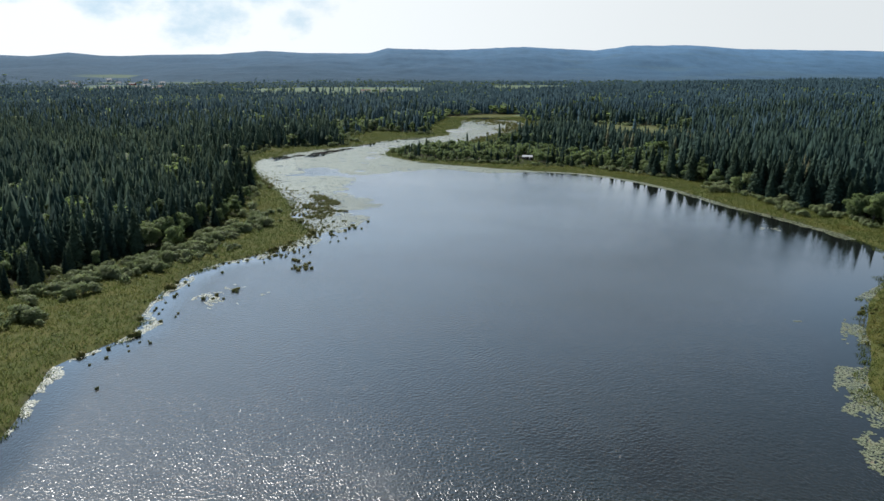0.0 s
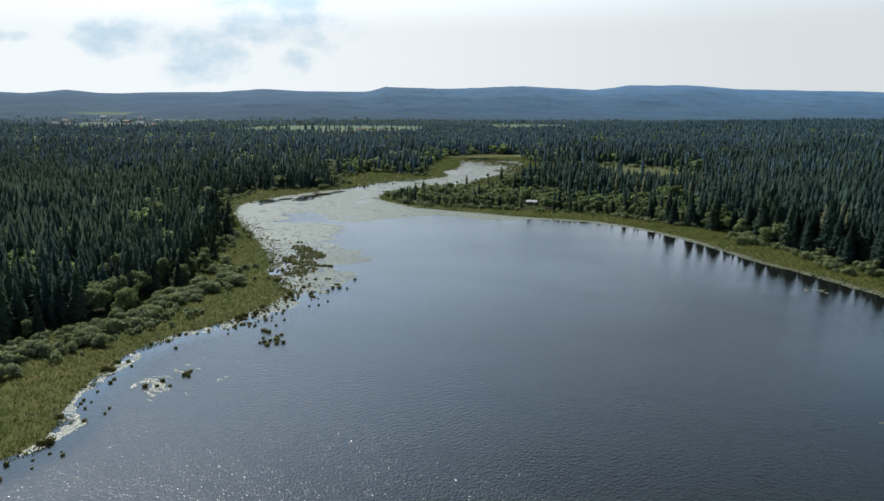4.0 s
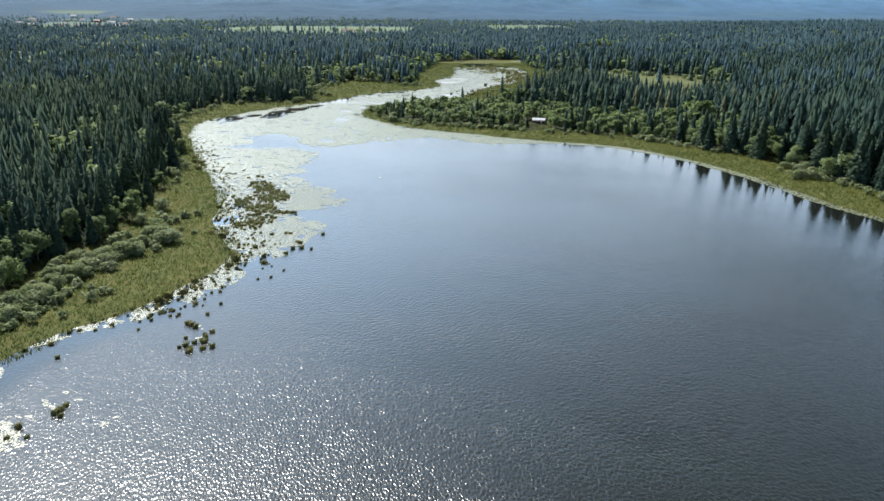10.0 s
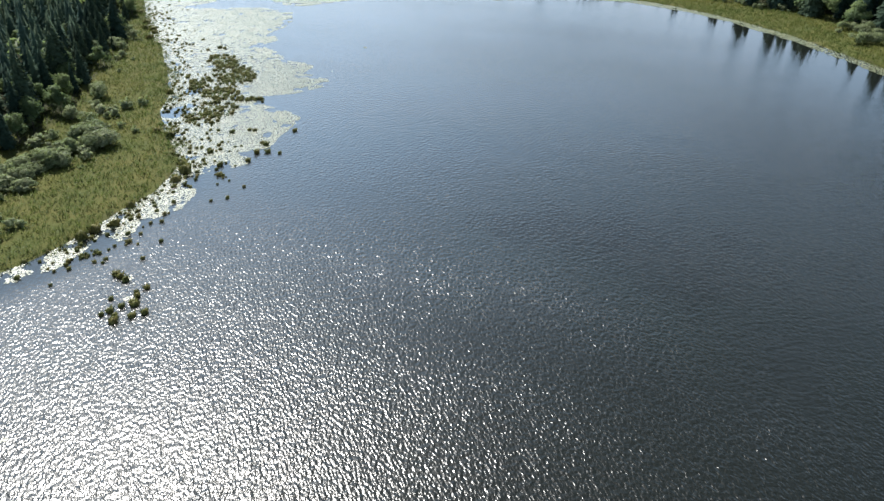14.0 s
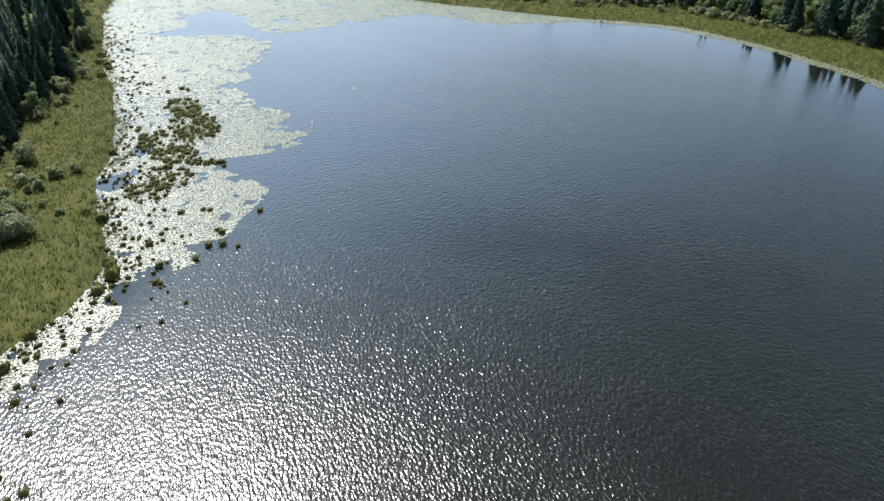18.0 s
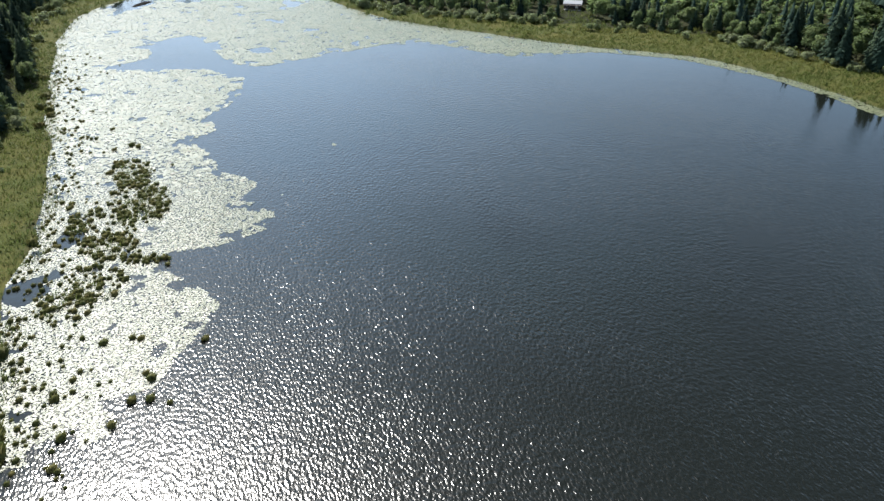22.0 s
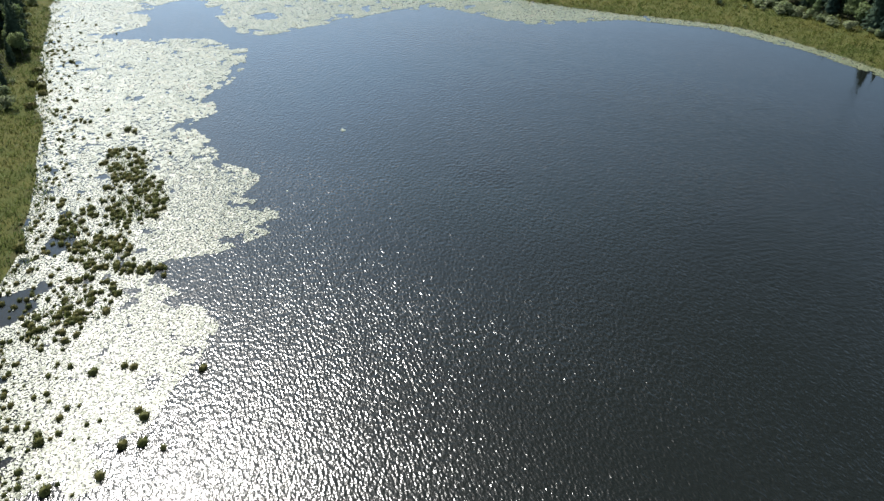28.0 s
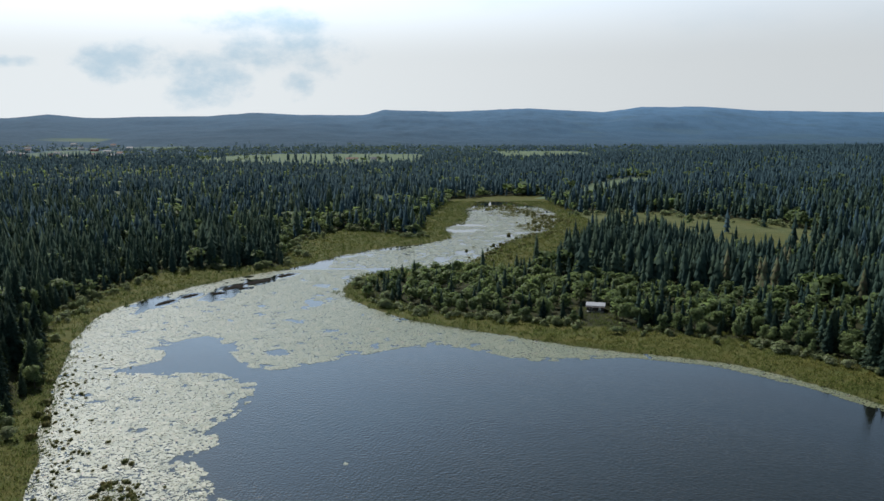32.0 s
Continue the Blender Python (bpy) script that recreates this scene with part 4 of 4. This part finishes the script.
    for name, sets, mat, label in (("spruce_forest", groups, spruce_mat, "dense dark spruce forest round the lake"), ("far_forest", groups_f, far_mat, "far spruce forest on the plain, blue haze put into its colour"), ("broadleaf_woods", groups_b, broad_mat, "bright green birch and alder woods among the spruces")):
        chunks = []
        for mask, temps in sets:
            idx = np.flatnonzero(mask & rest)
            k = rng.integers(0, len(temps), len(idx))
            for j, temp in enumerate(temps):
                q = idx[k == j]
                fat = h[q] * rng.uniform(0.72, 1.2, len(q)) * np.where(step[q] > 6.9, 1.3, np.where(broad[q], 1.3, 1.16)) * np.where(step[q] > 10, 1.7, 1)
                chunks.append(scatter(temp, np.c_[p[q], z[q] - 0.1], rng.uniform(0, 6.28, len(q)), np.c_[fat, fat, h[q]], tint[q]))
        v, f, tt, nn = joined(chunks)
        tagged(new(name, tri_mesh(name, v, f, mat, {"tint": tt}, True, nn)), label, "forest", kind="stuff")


make_woods()


def make_bushes():
    line = np.vstack([EDGE[0][(EDGE[0][:, 1] > 240) & (EDGE[0][:, 1] < 830)], EDGE[1][(EDGE[1][:, 1] > 330) & (EDGE[1][:, 1] < 800)]])
    n = 0
    thickets = ((-128, 250, 6, 9), (-122, 268, 5, 8), (-112, 283, 5, 6), (-103, 318, 5, 10), (-97, 343, 5, 9), (-90, 362, 4, 6), (-108, 300, 5, 7), (-127, 222, 4, 7), (178, 400, 6, 12), (166, 460, 6, 12))
    while n < 295:
        if n < 180:
            cx, cy, rx, ry = thickets[n % len(thickets)]
            q = np.array((cx + (5 if cx < 0 else -3) + rng.normal(0, rx * 0.7), cy + rng.normal(0, ry * 0.7)))
        else:
            q = line[int(rng.integers(0, len(line)))] + rng.normal(0, 6, 2)
        p = q[None]
        if n >= 180 and inside(p, WOODS)[0] and rng.uniform() < 0.7:
            continue
        sd = shore_side(p)
        if sd[0] < 4:
            continue
        if abs(q[0] - 63) < 7 and 575 < q[1] < 605:
            continue
        s = rng.uniform(2.0, 4.6)
        tree("willow_bush", BUSHES[int(rng.integers(0, 6))], BUSH_STEM, q[0], q[1], land_z(p, sd)[0], s, rng.uniform(0.9, 1.3),
             "grey-green willow bush on the marsh", "bush", "willow bushes along the marsh", ("stems", "foliage"))
        n += 1


make_bushes()


def make_thicket():
    """Low willow scrub between the forest edge and the sedge, too dense to count."""
    temps = [leaf_crown(540 + s, 110, 0.105, 1.5, 0.02) for s in range(6)]
    spots = []
    for line, y0, y1, n, inward in ((EDGE[0], 215, 420, 560, 9.0), (EDGE[0], 420, 860, 260, 5.0), (EDGE[1], 330, 640, 430, 5.0)):
        line = line[(line[:, 1] > y0) & (line[:, 1] < y1)]
        k = rng.integers(0, len(line) - 1, n)
        u = rng.uniform(0, 1, n)[:, None]
        q = line[k] * (1 - u) + line[k + 1] * u
        spots.append(q + rng.normal(0, inward * 0.6, q.shape) + np.c_[np.where(q[:, 0] < -60, 1.2, -0.8) * inward, np.zeros(n)])
    # bushes along the far rim of the meadow behind the point
    u = rng.uniform(0, 1, 90)
    spots.append(np.c_[np.interp(u, [0, 0.5, 1], [104, 180, 258]), np.interp(u, [0, 0.5, 1], [950, 950, 850])] + rng.normal(0, 7, (90, 2)))
    q = np.vstack(spots)
    sd = shore_side(q)
    ok = (sd > 5) & ~((np.abs(q[:, 0] - 63) < 7) & (q[:, 1] > 572) & (q[:, 1] < 606))
    ok &= fbm(q[:, 0] / 12, q[:, 1] / 12, 171, 3) > 0.42
    q, z = q[ok], land_z(q, sd)[ok]
    k = rng.integers(0, len(temps), len(q))
    chunks = []
    for j, temp in enumerate(temps):
        m = k == j
        n = m.sum()
        h = rng.uniform(1.0, 3.0, n) * np.where(q[m, 1] > 840, 1.7, 1.0)
        chunks.append(scatter(temp, np.c_[q[m], z[m] - 0.1], rng.uniform(0, 6.28, n), np.c_[h * 1.2, h * 1.2, h], rng.uniform(0, 1, n)))
    v, f, t, n = joined(chunks)
    tagged(new("willow_thicket", tri_mesh("willow_thicket", v, f, thicket_mat, {"tint": t}, True, n)), "low grey-green willow scrub at the marsh edge", "scrub", kind="stuff")


make_thicket()


# ---- buildings ----
def paint(name, col, rough=0.7, metal=0.0, grain=3.0, amount=0.25):
    m, nt, b = material(name)
    n = noise_tex(nt, grain, 5.0, 0.6)
    dark = tuple(c * (1 - amount) for c in col)
    nt.links.new(ramp(nt, n, ((0.3, dark), (0.7, col))), b.inputs["Base Color"])
    b.inputs["Roughness"].default_value, b.inputs["Metallic"].default_value = rough, metal
    return m


dark_boards, pale_metal = paint("dark_boards", (0.055, 0.047, 0.042), 0.85), paint("pale_sheet_metal", (0.36, 0.38, 0.41), 0.5)
white_boards, red_boards = paint("white_boards", (0.75, 0.74, 0.70), 0.7), paint("red_boards", (0.28, 0.06, 0.045), 0.75)
tile_red, slate, concrete = paint("red_tiles", (0.20, 0.12, 0.095), 0.8), paint("grey_roofing", (0.16, 0.165, 0.175), 0.7), paint("pale_concrete", (0.45, 0.44, 0.41), 0.9)
glass_dark = paint("window_glass", (0.02, 0.025, 0.03), 0.08, 0.0, 1.0, 0.1)
peat_mat = paint("wet_peat", (0.020, 0.017, 0.013), 0.95, 0.0, 1.2, 0.5)
peat_mat.node_tree.nodes["Principled BSDF"].inputs["Specular IOR Level"].default_value = 0.05


def boxes(name, spans, mat, bevel=0.02):
    """One mesh of boxes, each (x0, x1, y0, y1, z0, z1), with softened edges."""
    bm = bmesh.new()
    for x0, x1, y0, y1, z0, z1 in spans:
        m = Matrix.Translation(((x0 + x1) / 2, (y0 + y1) / 2, (z0 + z1) / 2)) @ Matrix.Diagonal((x1 - x0, y1 - y0, z1 - z0, 1))
        bmesh.ops.create_cube(bm, size=1, matrix=m)
    bmesh.ops.bevel(bm, geom=bm.edges[:], offset=bevel, segments=1, affect="EDGES")
    me = bpy.data.meshes.new(name)
    bm.to_mesh(me)
    bm.free()
    me.materials.append(mat)
    return me


def gable_wall(w, d, h, rise, mat):
    """The closed body of a house: walls with two gables."""
    v = np.array([(-w, -d, 0), (w, -d, 0), (w, d, 0), (-w, d, 0), (-w, -d, h), (w, -d, h), (w, d, h), (-w, d, h), (-w, 0, h + rise), (w, 0, h + rise)], float)
    me = bpy.data.meshes.new("wall")
    me.from_pydata([tuple(q) for q in v], [], [(0, 1, 5, 4), (2, 3, 7, 6), (1, 2, 6, 9, 5), (3, 0, 4, 8, 7), (0, 3, 2, 1)])
    me.materials.append(mat)
    return me


def roof_slab(w, d, h, rise, mat, over=0.45, thick=0.16):
    """Two sloping slabs that meet at the ridge."""
    k = (d + over) / d
    z0, z1 = h - rise * (k - 1), h + rise
    x = w + over
    v = []
    for up in (0.03, 0.03 + thick):
        v += [(-x, -d * k, z0 + up), (x, -d * k, z0 + up), (x, 0, z1 + up), (-x, 0, z1 + up), (x, d * k, z0 + up), (-x, d * k, z0 + up)]
    me = bpy.data.meshes.new("roof")
    me.from_pydata(v, [], [(0, 3, 2, 1), (3, 5, 4, 2), (6, 7, 8, 9), (9, 8, 10, 11), (0, 1, 7, 6), (1, 2, 8, 7), (2, 4, 10, 8), (4, 5, 11, 10), (5, 3, 9, 11), (3, 0, 6, 9)])
    me.materials.append(mat)
    return me


def window(parent, x, y, z, w, h, frame_mat):
    """A window on the long front wall (facing -y)."""
    f = part("window", boxes("window", [(x - w / 2, x + w / 2, y - 0.05, y + 0.02, z + h - 0.08, z + h), (x - w / 2, x + w / 2, y - 0.05, y + 0.02, z, z + 0.08),
                                        (x - w / 2, x - w / 2 + 0.08, y - 0.05, y + 0.02, z + 0.08, z + h - 0.08), (x + w / 2 - 0.08, x + w / 2, y - 0.05, y + 0.02, z + 0.08, z + h - 0.08)], frame_mat, 0.008), parent)
    part("pane", boxes("pane", [(x - w / 2 + 0.08, x + w / 2 - 0.08, y - 0.02, y - 0.005, z + 0.08, z + h - 0.08)], glass_dark, 0.002), f)


def house(kind, x, y, z, turn, w, d, h, rise, wall, roof, label, category, group="", chimney=True):
    ob = new(kind)
    ob.matrix_world = pose(x, y, z, 0, 0, turn)
    part("wall", gable_wall(w, d, h, rise, wall), ob)
    r = part("roof", roof_slab(w, d, h, rise, roof), ob)
    if chimney:
        part("chimney", boxes("chimney", [(w * 0.3, w * 0.3 + 0.7, -0.35, 0.35, h + rise * 0.5, h + rise + 1.0)], concrete, 0.03), r)
    n = max(2, int(w / 1.6))
    for i in range(n):
        wx = -w + (i + 0.5) * 2 * w / n
        if i == n // 2:
            part("door", boxes("door", [(wx - 0.5, wx + 0.5, -d - 0.06, -d + 0.02, 0.05, 2.1)], white_boards if wall is not white_boards else dark_boards, 0.01), ob)
        else:
            window(ob, wx, -d, 0.9, 1.1, 1.2, white_boards)
    return tagged(ob, label, category, group)


def make_cabin():
    x, y = 65.0, 604.5
    z = 0.55
    ob = house("cabin", x, y, z, -14, 3.5, 2.4, 2.4, 0.8, dark_boards, pale_metal, "small dark timber cabin with a pale sheet-metal roof", "cabin", chimney=False)
    part("porch_deck", boxes("porch_deck", [(-3.6, 3.6, -4.4, -2.65, 0.0, 0.22)], concrete, 0.02), ob, "pale wooden porch deck")
    for px in (-3.4, 0.0, 3.4):
        part("post", boxes("post", [(px - 0.07, px + 0.07, -4.3, -4.16, 0.22, 2.05)], dark_boards, 0.01), ob)
    part("porch_roof", boxes("porch_roof", [(-3.9, 3.9, -4.55, -3.06, 2.06, 2.16)], dark_boards, 0.02), ob)


def make_village():
    def ground_z(x, y):
        return float(land_z(np.array([[x, y]]), np.array([300.0]))[0]) - 0.2
    house("farm_barn", -168, 1790, ground_z(-168, 1790), 3, 11, 5, 4.5, 3.0, white_boards, tile_red, "long white farm barn with a red tiled roof", "barn")
    house("farmhouse", -128, 1800, ground_z(-128, 1800), 12, 6, 4.5, 4.8, 3, white_boards, slate, "white farmhouse at the edge of the meadow", "house")
    spots = ((-770, 1930, 0), (-742, 1985, 1), (-815, 1960, 1), (-860, 2080, 0), (-905, 2010, 2), (-690, 1960, 2), (-985, 2120, 0), (-1010, 2240, 1), (-790, 2180, 0),
             (-885, 2330, 2), (-960, 2420, 0), (-1080, 2380, 0), (-930, 2560, 1), (-1060, 2600, 0), (-720, 2080, 1), (-830, 2420, 0))
    for i, (x, y, k) in enumerate(spots):
        wall, roof, what = ((white_boards, slate, "white house with a grey roof"), (white_boards, tile_red, "white house with a red tiled roof"), (red_boards, slate, "red timber house with a grey roof"))[k]
        house("house", x, y, ground_z(x, y), rng.uniform(-25, 25), rng.uniform(6, 9), rng.uniform(4.5, 6), rng.uniform(4.5, 6), rng.uniform(2.5, 3.5), wall, roof, what + " in the far village", "house", "houses of the far village")


make_cabin()
make_village()


def make_peat():
    """Low dark banks of peat and dead stems in the bay."""
    for x, y, length, wide, turn, seed in PEAT:
        n, k = 40, 6
        v, f = [(0, 0, 0.5)], []
        for j in range(1, k + 1):
            for i in range(n):
                a = i / n * 2 * math.pi
                wob = 1 + 0.5 * (noise.noise((math.cos(a) * 2.2, math.sin(a) * 2.2, seed * 7.0)))
                u = j / k
                h = 0.5 * (1 - u * u) + 0.3 * noise.noise((u * length * math.cos(a) * 0.7, u * wide * math.sin(a) * 0.9, seed)) * (j < k) - 0.12 * (j == k)
                v.append((length * u * wob * math.cos(a), wide * u * wob * math.sin(a), h))
        for i in range(n):
            f.append((0, 1 + i, 1 + (i + 1) % n))
        for j in range(k - 1):
            for i in range(n):
                p0, p1 = 1 + j * n + i, 1 + j * n + (i + 1) % n
                f += [(p0, p0 + n, p1 + n), (p0, p1 + n, p1)]
        ob = new("peat_bank", tri_mesh("peat_bank", np.array(v), np.array(f), peat_mat, None, True))
        ob.matrix_world = pose(x, y, 0.0, 0, 0, turn)
        tagged(ob, "low dark wet peat bank in the lily bay", "peat bank", "peat banks in the bay")


make_peat()
